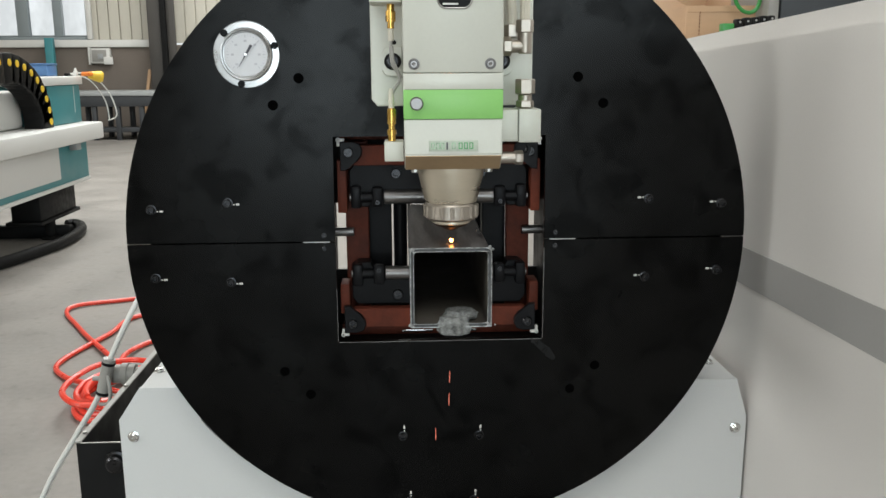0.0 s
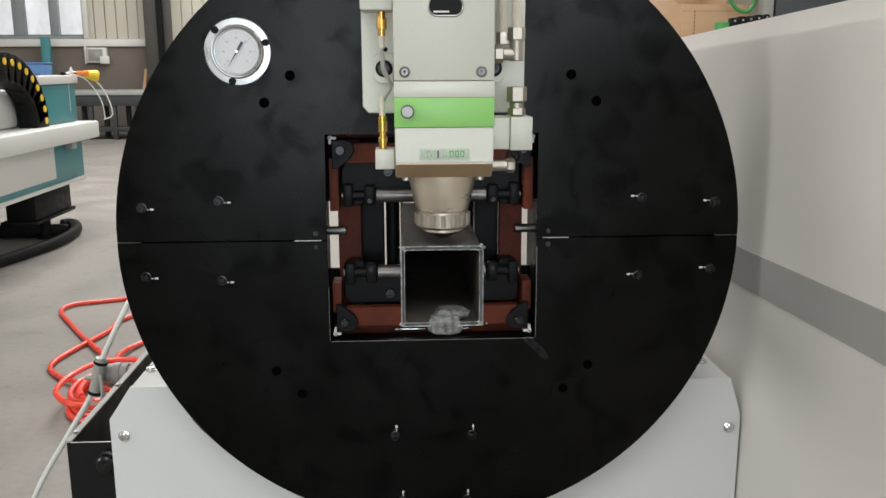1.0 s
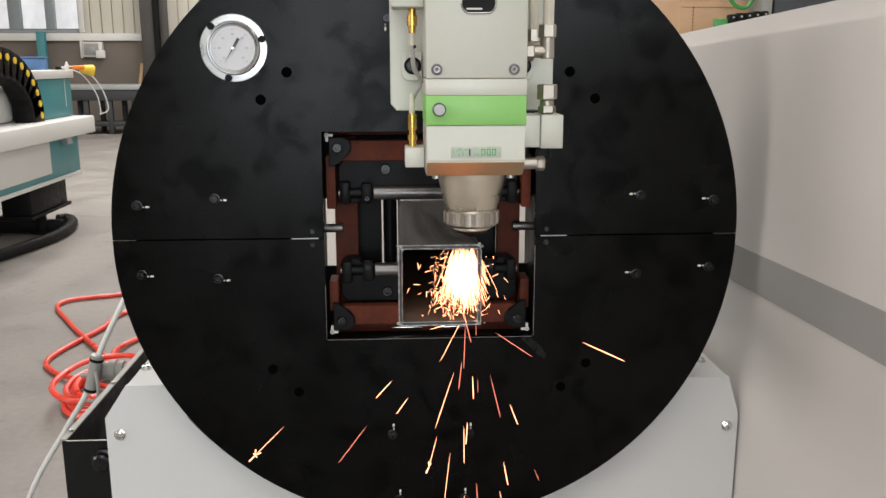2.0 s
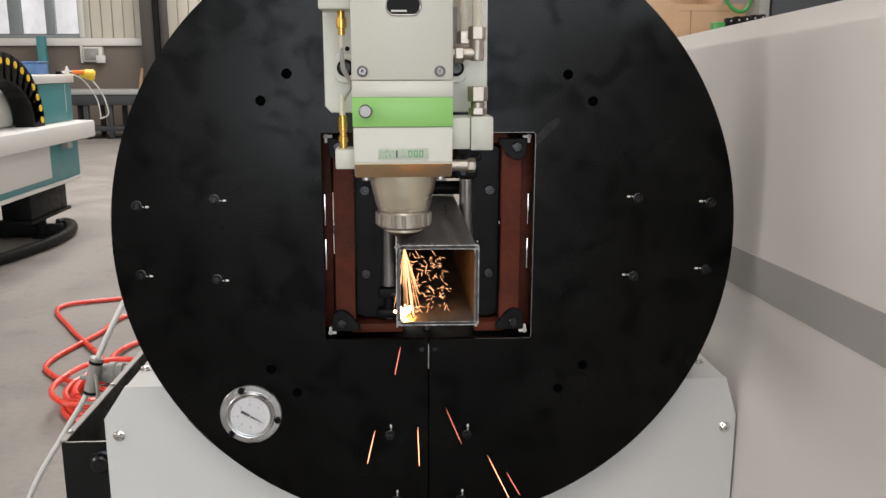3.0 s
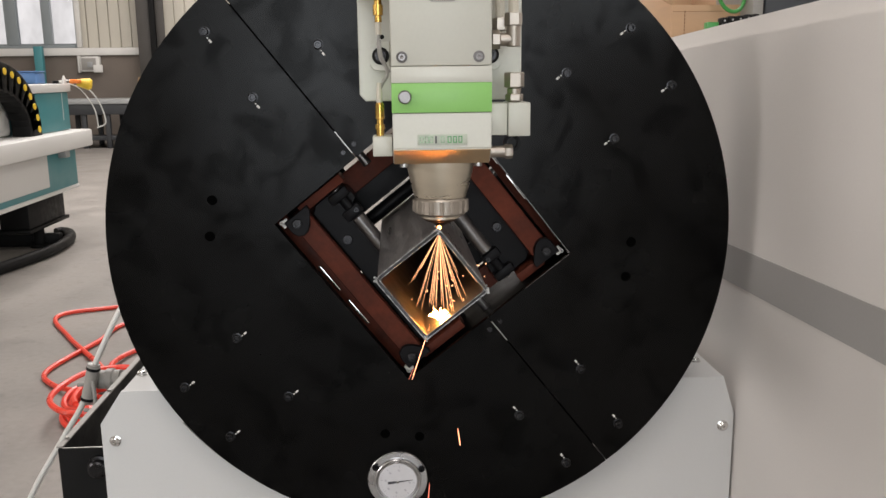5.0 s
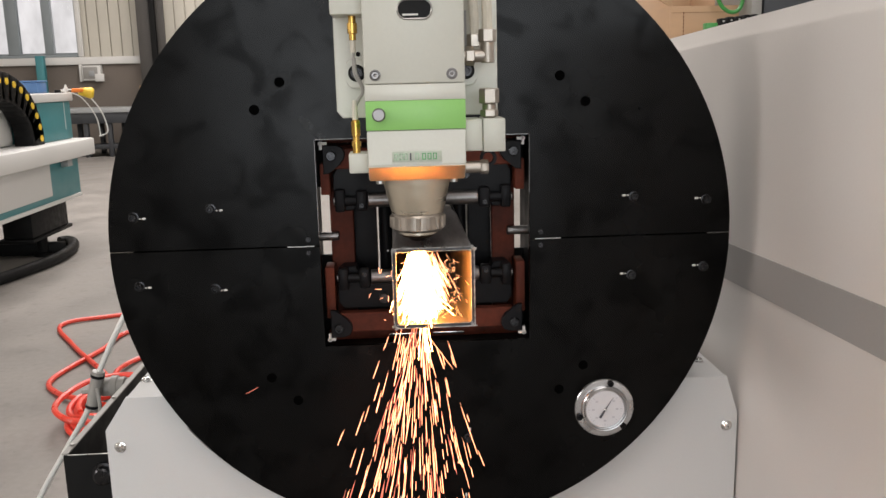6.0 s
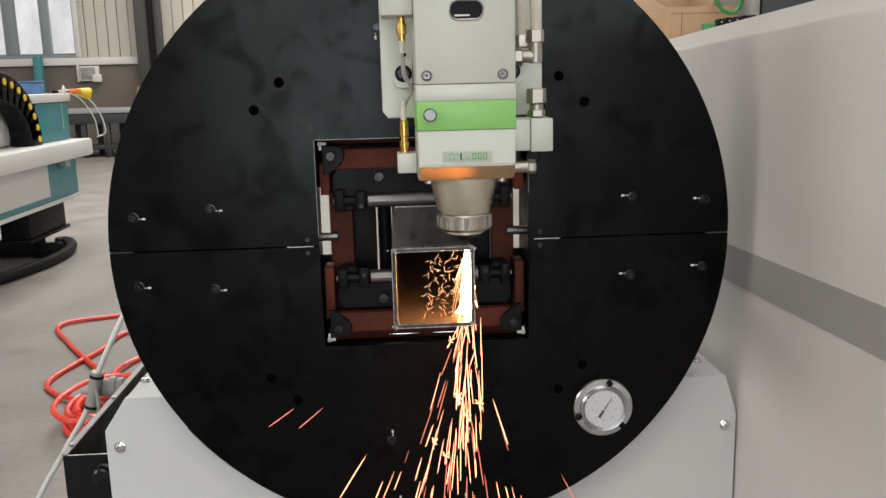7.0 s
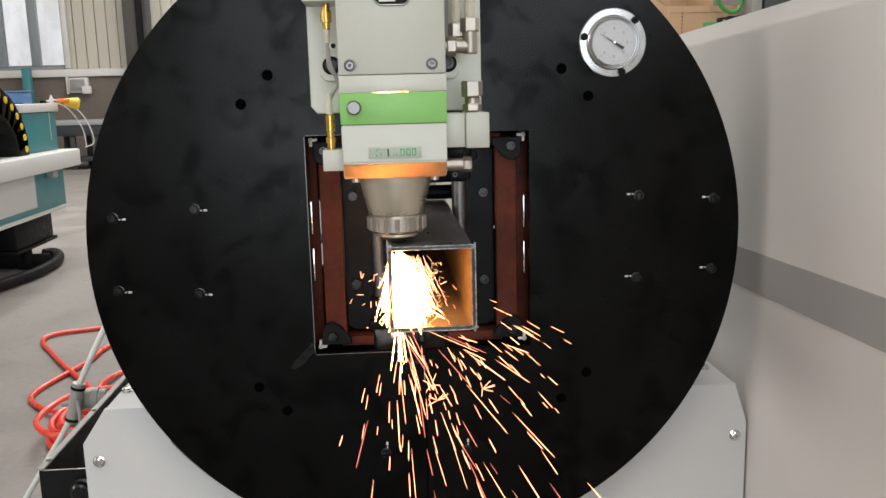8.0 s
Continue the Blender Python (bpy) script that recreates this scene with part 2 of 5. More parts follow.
def prism(outline, y0, y1, bm=None, bevel=0.0):
    """An outline in x, z pulled from y0 to y1."""
    bm = bm or bmesh.new()
    a = [bm.verts.new((x, y0, z)) for x, z in outline]
    b = [bm.verts.new((x, y1, z)) for x, z in outline]
    f = bm.faces.new(a)
    bm.faces.new(b[::-1])
    n = len(a)
    for i in range(n):
        bm.faces.new((a[i], b[i], b[(i + 1) % n], a[(i + 1) % n]))
    if bevel:
        bmesh.ops.bevel(bm, geom=list(f.edges), offset=bevel, segments=1, affect="EDGES")
    return bm


def sweep(points, r, seg=8, bm=None, close=False):
    """A round cable along a smooth line through the points."""
    bm = bm or bmesh.new()
    P = [Vector(p) for p in points]
    line = []
    for i in range(len(P) - 1):
        p0, p1, p2, p3 = P[max(i - 1, 0)], P[i], P[i + 1], P[min(i + 2, len(P) - 1)]
        for k in range(8):
            t = k / 8
            line.append(0.5 * (2 * p1 + (p2 - p0) * t + (2 * p0 - 5 * p1 + 4 * p2 - p3) * t * t + (3 * p1 - p0 - 3 * p2 + p3) * t ** 3))
    line.append(P[-1])
    rings, side = [], None
    for i, p in enumerate(line):
        d = (line[min(i + 1, len(line) - 1)] - line[max(i - 1, 0)]).normalized()
        if side is None:
            side = d.orthogonal().normalized()
        side = (side - d * side.dot(d)).normalized()
        up = d.cross(side)
        rings.append([bm.verts.new(p + r * (math.cos(2 * math.pi * k / seg) * side + math.sin(2 * math.pi * k / seg) * up)) for k in range(seg)])
    for a, b in zip(rings, rings[1:]):
        for k in range(seg):
            bm.faces.new((a[k], a[(k + 1) % seg], b[(k + 1) % seg], b[k]))
    bm.faces.new(rings[0][::-1])
    bm.faces.new(rings[-1])
    return bm


def socket_bolt(parent, x, y, z, r=0.006, h=0.006, name="bolt", mat=None):
    """A socket-head bolt that looks towards -y."""
    bm = lathe([(0, 0), (r, 0), (r, -h * 0.8), (r * 0.86, -h), (r * 0.5, -h), (r * 0.45, -h * 0.45), (0, -h * 0.45)], (x, y, z), "y", 14)
    return part(name, bm, mat or DARK, parent)


# ---- hall ----
def slab(name, x0, x1, y0, y1, z0, z1, mat, label="", cat=""):
    return tagged(part(name, box(x0, x1, y0, y1, z0, z1), mat, None, smooth=False), label, cat, kind="structure")


slab("floor", -9.2, 9.2, -9.2, 16.6, -0.2, 0.0, CONCRETE, "worn pale grey concrete workshop floor", "floor")
slab("ceiling", -9.2, 9.2, -9.2, 16.6, 5.95, 6.15, WALLPAINT, "pale workshop roof lining", "ceiling")
slab("wall_east", 9.0, 9.2, -9.2, 16.6, 0, 5.95, WALLPAINT, "pale plastered workshop wall", "wall")
slab("wall_west", -9.2, -9.0, -9.2, 16.6, 0, 5.95, WALLPAINT, "pale plastered workshop wall", "wall")
slab("wall_south", -9.0, 9.0, -9.2, -9.0, 0, 5.95, WALLPAINT, "pale plastered workshop wall", "wall")


def haze():
    """Daylight painted as a pale emission, made uneven by stretched noise."""
    m = glow("bright_haze", (0.93, 0.98, 1.0), 0.95)
    n, link = m.node_tree.nodes, m.node_tree.links.new
    tc, mp = n.new("ShaderNodeTexCoord"), n.new("ShaderNodeMapping")
    mp.inputs["Scale"].default_value = (1.0, 1.0, 0.55)
    st, edge = n.new("ShaderNodeTexNoise"), n.new("ShaderNodeMapRange")
    st.inputs["Scale"].default_value, st.inputs["Detail"].default_value = 2.2, 5
    edge.inputs[1].default_value, edge.inputs[2].default_value = 0.4, 0.65
    edge.inputs[3].default_value, edge.inputs[4].default_value = 0.84, 1.06
    link(tc.outputs["Object"], mp.inputs[0])
    link(mp.outputs[0], st.inputs["Vector"])
    link(st.outputs["Fac"], edge.inputs[0])
    link(edge.outputs[0], n["Principled BSDF"].inputs["Emission Strength"])
    return m


HAZE = haze()


def far_wall():
    y = 16.0
    wall = tagged(part("wall_north", box(-9, 9, y, y + 0.24, 0, 1.66), DADO, None, smooth=False), "brown rendered lower workshop wall under the windows", "wall", kind="structure")
    bands = [(-9.0, -8.9, 1), (-8.9, -5.98, 0), (-5.98, 2.3, 1), (2.3, 5.3, 0), (5.3, 9.0, 1)]
    for x0, x1, solid in bands:
        if solid:
            bm = bmesh.new()
            x = x0
            while x < x1 - 0.01:
                w = min(0.205, x1 - x)
                box(x, x + w * 0.88, y + 0.03, y + 0.24, 1.7, 3.4, 0.0, bm=bm)
                box(x + w * 0.88, x + w, y + 0.075, y + 0.24, 1.7, 3.4, 0.0, bm=bm)
                x += w
            tagged(part("cladding", bm, SHEET, None, smooth=False), "cream ribbed sheet metal cladding above the brown wall", "cladding", kind="structure")
    slab("wall_upper", -9, 9, y, y + 0.24, 3.4, 5.95, SHEET, "cream sheet metal upper wall", "wall")
    for x0, x1 in ((-8.9, -5.98), (2.3, 5.3)):
        win = tagged(thing("window", (0, 0, 0)), "grey framed workshop window with bright daylight behind", "window", kind="structure")
        panes = [(-8.8, -8.1), (-7.9, -7.28), (-7.06, -6.6), (-6.44, -6.0)] if x0 < 0 else [(2.4, 3.0), (3.2, 3.8), (4.0, 4.6), (4.8, 5.2)]
        edges = [x0] + [e for p in panes for e in p] + [x1]
        for a, b in zip(edges[0::2], edges[1::2]):
            part("mullion", box(a, b, y - 0.02, y + 0.1, 1.822, 3.4, 0.006), FRAME, win)
        for a, b in panes:
            part("pane", box(a, b, y + 0.04, y + 0.05, 1.822, 3.38), GLASS, win).visible_shadow = False
            part("sash", box(a, b, y + 0.0, y + 0.09, 1.822, 1.845, 0.004), FRAME, win)
        part("window_frame", box(x0, x1, y - 0.01, y + 0.1, 1.76, 1.82, 0.01), FRAME, win)
    tagged(part("trim", box(-9, -4.8, y - 0.07, y - 0.002, 1.62, 1.76, 0.01), TRIMW, None), "white painted sill band under the windows", "sill", kind="structure")
    tagged(part("trim", box(2.0, 9, y - 0.07, y - 0.002, 1.62, 1.76, 0.01), TRIMW, None), "white painted sill band under the windows", "sill", kind="structure")
    tagged(part("trim", box(-5.98, -5.88, y - 0.06, y - 0.002, 1.77, 3.4, 0.01), TRIMW, None), "white upright trim beside the window", "trim", kind="structure")
    col = thing("column", (-4.45, y - 0.35, 0), "dark steel workshop column against the wall", "column", kind="structure")
    part("flange", box(-0.3, -0.05, -0.02, 0.02, 0, 5.95, 0.004), COLUMN, col)
    part("web", box(-0.05, 0.05, -0.1, 0.3, 0, 5.95, 0.004), CHAIN, col)
    part("flange", box(0.05, 0.2, -0.02, 0.02, 0, 5.95, 0.004), COLUMN, col)
    sky_card = tagged(part("backdrop", box(-14, 14, 24, 24.1, -2, 9), HAZE, None, smooth=False), "bright hazy daylight outside the windows", "sky", kind="structure")
    pole = thing("post", (-6.62, y - 0.25, 0), "teal painted steel post", "post")
    part("shaft", box(-0.075, 0.075, -0.06, 0.06, 0, 1.79, 0.01), TEAL, pole)
    sw = thing("switch_box", (-5.73, y - 0.06, 1.3), "white wall mounted electrical switch box", "switch box")
    part("case", box(-0.2, 0.16, -0.06, 0.055, 0.02, 0.3, 0.012), TRIMW, sw)
    part("door", box(-0.17, 0.1, -0.075, -0.062, 0.05, 0.27, 0.006), GREYPVC, sw, "clear grey cover")
    part("breaker", box(0.05, 0.22, -0.1, -0.062, 0.0, 0.14, 0.008), TRIMW, sw)
    part("bar", box(-0.26, -0.215, -0.02, 0.055, 0.0, 0.32, 0.008), TRIMW, sw)
    part("handle", box(-0.06, 0.04, -0.09, -0.077, 0.1, 0.2, 0.006), GREYTOP, sw)
    board = thing("plank", (-5.0, y - 0.3, 0.0), "pale wooden plank leaning on the wall", "plank")
    bm = box(-0.03, 0.03, -0.02, 0.02, 0, 1.22, 0.004)
    bmesh.ops.transform(bm, matrix=pose(0, 0, 0, -4, 9, 0), verts=bm.verts)
    part("board", bm, CARD, board)


far_wall()


def far_table():
    t = thing("work_table", (-4.75, 14.6, 0), "dark grey steel work table with a grey top", "table")
    part("top", box(-1.3, 1.2, -0.5, 0.5, 0.76, 0.84, 0.01), GREYTOP, t)
    part("apron", box(-1.25, 1.15, -0.47, 0.47, 0.58, 0.757, 0.005), TABLE, t)
    for x in (-1.0, -0.61, -0.21, 0.2, 0.6):
        part("leg", box(x - 0.04, x + 0.04, -0.44, -0.36, 0.0, 0.578, 0.006), TABLE, t)
        part("leg", box(x - 0.04, x + 0.04, 0.36, 0.44, 0.0, 0.578, 0.006), TABLE, t)
    part("lower_rail", box(-1.1, 1.0, -0.43, -0.37, 0.14, 0.22, 0.005), TABLE, t)
    part("lower_shelf", box(-1.1, 1.0, -0.34, 0.34, 0.15, 0.19, 0.005), TABLE, t)


far_table()


def flatbed_machine():
    """A teal and white flatbed cutter; its long side lies along y."""
    m = thing("flatbed_cutter", (-2.2, 0, 0), "teal and white flatbed cutting machine on black feet", "machine")
    part("bed", box(-1.6, 0.0, 1.2, 4.92, 0.488, 0.748, 0.012), TEAL, m)
    part("side_panel", box(-0.02, 0.008, 1.2, 4.41, 0.535, 0.735, 0.006), MACHINE_WHITE, m, "white side panel")
    part("skirt", box(-1.6, 0.012, 1.2, 4.9, 0.475, 0.5, 0.006), MACHINE_WHITE, m)
    part("ledge", box(-1.65, 0.095, 1.2, 5.0, 0.75, 0.862, 0.012), MACHINE_WHITE, m, "white overhanging ledge")
    part("clip", box(0.0, 0.05, 4.6, 4.68, 0.7, 0.748, 0.004), GREYTOP, m)
    part("drive_box", box(-1.3, -0.03, 4.42, 4.96, 0.863, 1.113, 0.01), TEAL, m)
    part("drive_lid", box(-1.32, -0.01, 4.3, 4.97, 1.114, 1.168, 0.006), MACHINE_WHITE, m)
    part("panel_seam", box(-0.0298, -0.0285, 4.84, 4.847, 0.93, 1.11), MACHINE_WHITE, m)
    part("gantry_panel", box(-0.62, -0.13, 2.4, 4.28, 0.863, 1.09, 0.03), MACHINE_WHITE, m)
    for y in (2.2, 4.55):
        foot = part("foot", box(-0.24, -0.06, y - 0.34, y + 0.24, 0.3, 0.474, 0.01), CHAIN, m)
        part("foot_plate", box(-0.27, -0.05, y - 0.36, y + 0.28, 0.275, 0.299, 0.006), CHAIN, foot)
        part("levelling_leg", rod((-0.15, y, 0), "z", 0.034, 0.15, 0.275), CHAIN, foot)
        part("pad", rod((-0.15, y, 0), "z", 0.06, 0.1298, 0.152), CHAIN, foot)
    return m


flatbed_machine()


def drag_chain():
    c = thing("drag_chain", (-2.26, 3.86, 0.9), "black plastic cable drag chain with yellow studs", "cable chain")
    w = 0.06
    for i in range(16):
        if i < 7:
            y, z, a = -0.92 + i * 0.132, 0.33, 0.0
        else:
            a = (i - 7) / 8 * math.pi / 2
            y, z = 0.47 * math.sin(a), 0.33 * math.cos(a) + 0.0
            a = math.atan2(0.47 * math.sin(a) / 0.47 ** 2, 0.33 * math.cos(a) / 0.33 ** 2 + 1e-9)
        bm = box(-w, w, -0.07, 0.07, -0.095, 0.075, 0.014)
        mat = Matrix.Translation((0, y, z)) @ Matrix.Rotation(-a, 4, "X")
        bmesh.ops.transform(bm, matrix=mat, verts=bm.verts)
        link = part("link", bm, CHAIN, c)
        bm = rod((0, 0, 0.022), "x", 0.02, w, w + 0.006, 12)
        bmesh.ops.transform(bm, matrix=mat, verts=bm.verts)
        part("stud", bm, YELLOW, link, "yellow round stud")


drag_chain()


def machine_clutter():
    d = thing("orange_tool", (-2.175, 4.9, 1.168), "orange and yellow plastic hand tool on the machine lid", "tool")
    part("body", box(-0.005, 0.055, -0.04, 0.07, 0.0, 0.028, 0.01), ORANGE, d)
    bm = lathe([(0, -0.02), (0.022, -0.02), (0.034, 0.03), (0.04, 0.06), (0.03, 0.075), (0, 0.078)], (0, 0, 0), "x", 14)
    bmesh.ops.transform(bm, matrix=pose(0.035, 0.05, 0.004, 0, 10, 25), verts=bm.verts)
    part("hood", bm, YELLOW, d)
    part("bottle", lathe([(0, 0), (0.014, 0), (0.014, 0.03), (0.008, 0.04), (0.006, 0.052), (0, 0.054)], (-0.05, 0.0, 0), "z", 12), TRIMW, d)
    part("box", box(-0.12, -0.09, -0.02, 0.02, 0.0, 0.02, 0.003), CHAIN, d)
    b = thing("blue_bin", (-2.43, 4.86, 1.168), "small blue plastic bin on the machine lid", "bin")
    part("body", box(-0.1, 0.07, -0.08, 0.08, 0.0, 0.075, 0.01), BLUE, b)
    part("rim", box(-0.105, 0.075, -0.085, 0.085, 0.076, 0.084, 0.003), BLUE, b)
    c = thing("white_cable", (0, 0, 0), "loose white cables hanging off the machine lid", "cable")
    part("strand", sweep([(-2.3, 4.9, 1.18), (-2.19, 5.05, 1.18), (-2.1, 5.14, 1.06), (-2.06, 5.16, 0.9), (-2.12, 5.15, 0.86)], 0.0048), HOSE, c)
    part("strand", sweep([(-2.28, 4.95, 1.18), (-2.19, 5.05, 1.14), (-2.12, 5.12, 1.0), (-2.1, 5.12, 0.86)], 0.0042), HOSE, c)
    h = thing("black_hose", (0, 0, 0), "thick black hose lying looped on the floor under the machine", "hose")
    part("loop", sweep([(-2.63, 4.0, 0.04), (-2.54, 4.24, 0.04), (-2.48, 4.49, 0.04), (-2.42, 4.82, 0.04), (-2.42, 5.12, 0.04), (-2.46, 5.36, 0.04), (-2.53, 5.54, 0.04), (-2.6, 5.61, 0.04), (-2.64, 5.57, 0.04)], 0.038, 12), CHAIN, h)
    r = thing("floor_rail", (0, 0, 0), "black steel floor rail under the machine", "rail")
    part("bar", box(-5.2, -2.49, 5.23, 5.31, 0.0, 0.09, 0.01), CHAIN, r)
    part("strap", box(-5.2, -2.95, 5.3, 5.33, 0.0, 0.03, 0.005), CHAIN, r)


machine_clutter()


def scale_about_eye(names, k=1.12, eye=Vector((-0.04, -1.063, 1.211))):
    """Enlarge the far machine and what lies on it about the camera's eye, to keep fitting its view."""
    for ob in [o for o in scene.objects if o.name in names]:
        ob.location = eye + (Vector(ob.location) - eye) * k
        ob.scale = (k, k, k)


scale_about_eye(("flatbed_cutter", "drag_chain", "orange_tool", "blue_bin", "white_cable"))


# ---- red air hose, valve ----
def floor_hoses():
    h = thing("red_air_hose", (0.035, 0, 0), "coiled bright red air hose on the concrete floor", "hose")
    pts = [(-0.9, 3.75, 0.012), (-1.5, 3.44, 0.012), (-1.8, 3.27, 0.014), (-1.62, 2.9, 0.012), (-1.31, 2.42, 0.02), (-1.2, 2.2, 0.012), (-1.12, 2.2, 0.012)]
    part("strand", sweep(pts, 0.011), RED, h)
    pts = [(-0.75, 3.3, 0.012), (-1.37, 3.13, 0.012), (-1.45, 2.8, 0.014), (-1.53, 2.42, 0.012), (-1.45, 2.25, 0.012), (-1.3, 2.12, 0.025), (-1.1, 2.02, 0.012)]
    part("strand", sweep(pts, 0.011), RED, h)
    part("strand", sweep([(-0.9, 3.0, 0.012), (-1.23, 2.67, 0.012), (-1.25, 2.35, 0.03), (-1.05, 2.25, 0.012), (-0.9, 2.3, 0.012)], 0.011), RED, h)
    rnd = random.Random(4)
    for k in range(6):
        cx, cy, r = -1.155 + rnd.uniform(-.02, .02), 2.0 + rnd.uniform(-.03, .03), rnd.uniform(0.13, 0.19)
        ring = [(cx + r * math.cos(a) * 0.8, cy + r * math.sin(a) * 1.25, 0.012 + 0.014 * k + rnd.uniform(0, .012)) for a in [2 * math.pi * i / 12 + k for i in range(13)]]
        part("coil", sweep(ring, 0.011), RED, h)
    v = thing("drain_valve", (-0.648, 0.6, 0.6), "grey plastic pipe valve clamped to a milky hose", "valve")
    part("body", rod((0.03, 0.012, 0.008), "x", 0.019, -0.022, 0.024, 20), GREYPVC, v)
    part("pipe", rod((0.05, 0.012, 0.008), "x", 0.0135, 0.0, 0.34, 20), GREYPVC, v)
    bm = rod((0, 0, 0), "z", 0.0125, -0.036, 0.044, 16)
    bmesh.ops.transform(bm, matrix=pose(0.002, -0.016, 0.008, 0, 15, 0), verts=bm.verts)
    part("clamp", bm, GREYPVC, v)
    part("collar", rod((0.034, 0.012, 0.008), "x", 0.022, -0.008, 0.006, 20), GREYPVC, v)
    part("handle", sweep([(0.012, -0.03, 0.02), (0.016, -0.036, -0.015), (0.01, -0.036, -0.036), (-0.008, -0.034, -0.038)], 0.0038), GREYPVC, v)
    for z in (-0.03, 0.034):
        bm = rod((0, 0, z), "z", 0.0138, -0.003, 0.003, 16)
        bmesh.ops.transform(bm, matrix=pose(0.002, -0.016, 0.008, 0, 15, 0), verts=bm.verts)
        part("hose_clip", bm, DARK, v)
    part("knob", rod((-0.014, -0.018, 0.01), "x", 0.005, -0.008, 0.006, 10), GREYPVC, v)
    w = thing("milky_hose", (0, 0, 0), "milky plastic hose running down to the floor", "hose")
    part("strand", sweep([(-0.5, 0.66, 0.9), (-0.575, 0.6, 0.765), (-0.633, 0.585, 0.65), (-0.663, 0.58, 0.57), (-0.721, 0.6, 0.482), (-0.802, 0.6, 0.345), (-0.9, 0.62, 0.1), (-0.93, 0.66, 0.012), (-0.95, 0.9, 0.012)], 0.0057, 12), HOSE, w)


floor_hoses()


# ---- enclosure on the right ----
def enclosure():
    e = thing("machine_enclosure", (0.43, 0, 0), "large pale grey sheet metal machine enclosure with a grey stripe", "machine enclosure")
    bm = box(0.0, 0.9, -2.2, 1.1, 0.03, 1.272)
    for v in bm.verts:                              # sheared to fit the camera's view: the top falls towards the back
        if v.co.z > 1:
            v.co.z += -0.037 * (v.co.y - 0.18)
    bmesh.ops.bevel(bm, geom=list(bm.edges), offset=0.03, segments=6, affect="EDGES")
    part("body", bm, PANEL, e)
    bm = box(-0.0015, 0.002, -2.18, 1.08, 0.916, 0.968)
    for v in bm.verts:                              # sheared likewise, to fit the camera's view
        v.co.z += -0.031 * v.co.y
    part("stripe", bm, STRIPE, e, "darker grey painted stripe")
    part("plinth", box(0.03, 0.87, -2.15, 1.05, 0.0, 0.03), CHAIN, e)
    b = thing("cardboard_box", (0.53, 0.7, 1.254), "open brown cardboard box on the machine enclosure", "box")
    part("front_wall", box(-0.004, 0.145, -0.02, -0.012, 0.0, 0.078, 0.001), CARD, b)
    part("back_wall", box(-0.004, 0.145, 0.28, 0.288, 0.0, 0.12, 0.001), CARD, b)
    part("side_wall", box(-0.004, 0.003, -0.011, 0.279, 0.0, 0.12, 0.001), CARD, b)
    part("side_wall", box(0.138, 0.145, -0.011, 0.279, 0.0, 0.12, 0.001), CARD, b)
    for m, w in ((pose(-0.004, -0.012, 0.079, 0, -62, 0), 0.05), (pose(0.0, 0.284, 0.12, 0, 0, 0), 0.14)):
        bm = box(0, w, 0.0, 0.004, 0.0, 0.07, 0.001)
        bmesh.ops.transform(bm, matrix=m, verts=bm.verts)
        part("flap", bm, CARD, b)
    part("base", box(0.003, 0.138, -0.01, 0.278, 0.0, 0.004), CARD, b)
    for i in range(7):                              # faint printed ticks down the front
        part("print_mark", box(0.022, 0.0232, -0.0212, -0.0202, 0.02 + i * 0.007, 0.0245 + i * 0.007), BROWN, b)
    part("flap_line", box(-0.002, 0.143, -0.0208, -0.0203, 0.065, 0.0655), BROWN, b)
    c = thing("connector_block", (0.575, 0.55, 1.262), "row of black cable connectors on the enclosure", "connector")
    for i in range(5):
        plug = part("plug", box(i * 0.015, i * 0.015 + 0.0125, -0.01, 0.012, 0.0, 0.037 + 0.001 * (i % 2) + 0.0015 * i, 0.003), CHAIN, c)
        part("pin", rod((i * 0.015 + 0.006, -0.01, 0.031 + 0.0015 * i), "y", 0.002, -0.002, 0, 8), STEEL, plug)
    part("tag", box(-0.026, -0.004, -0.01, 0.01, 0.0, 0.029, 0.002), GREENP, c, "green connector tag")
    h = thing("green_hose", (0.635, 0.62, 1.272), "green hose loop over the cardboard box", "hose")
    part("strand", sweep([(-0.03, 0.03, 0.11), (-0.022, 0.03, 0.065), (0.0, 0.03, 0.045), (0.022, 0.03, 0.055), (0.032, 0.03, 0.11)], 0.004), GREENP, h)
    p = thing("grey_unit", (0.69, 0.62, 1.256), "dark grey boxed unit on the enclosure", "control unit")
    part("case", box(0.0, 0.3, 0.0, 0.2, 0.0, 0.3, 0.006), TABLE, p)
    part("edge_strip", box(-0.024, -0.002, 0.0, 0.2, 0.0, 0.3, 0.004), GREYPVC, p)


enclosure()


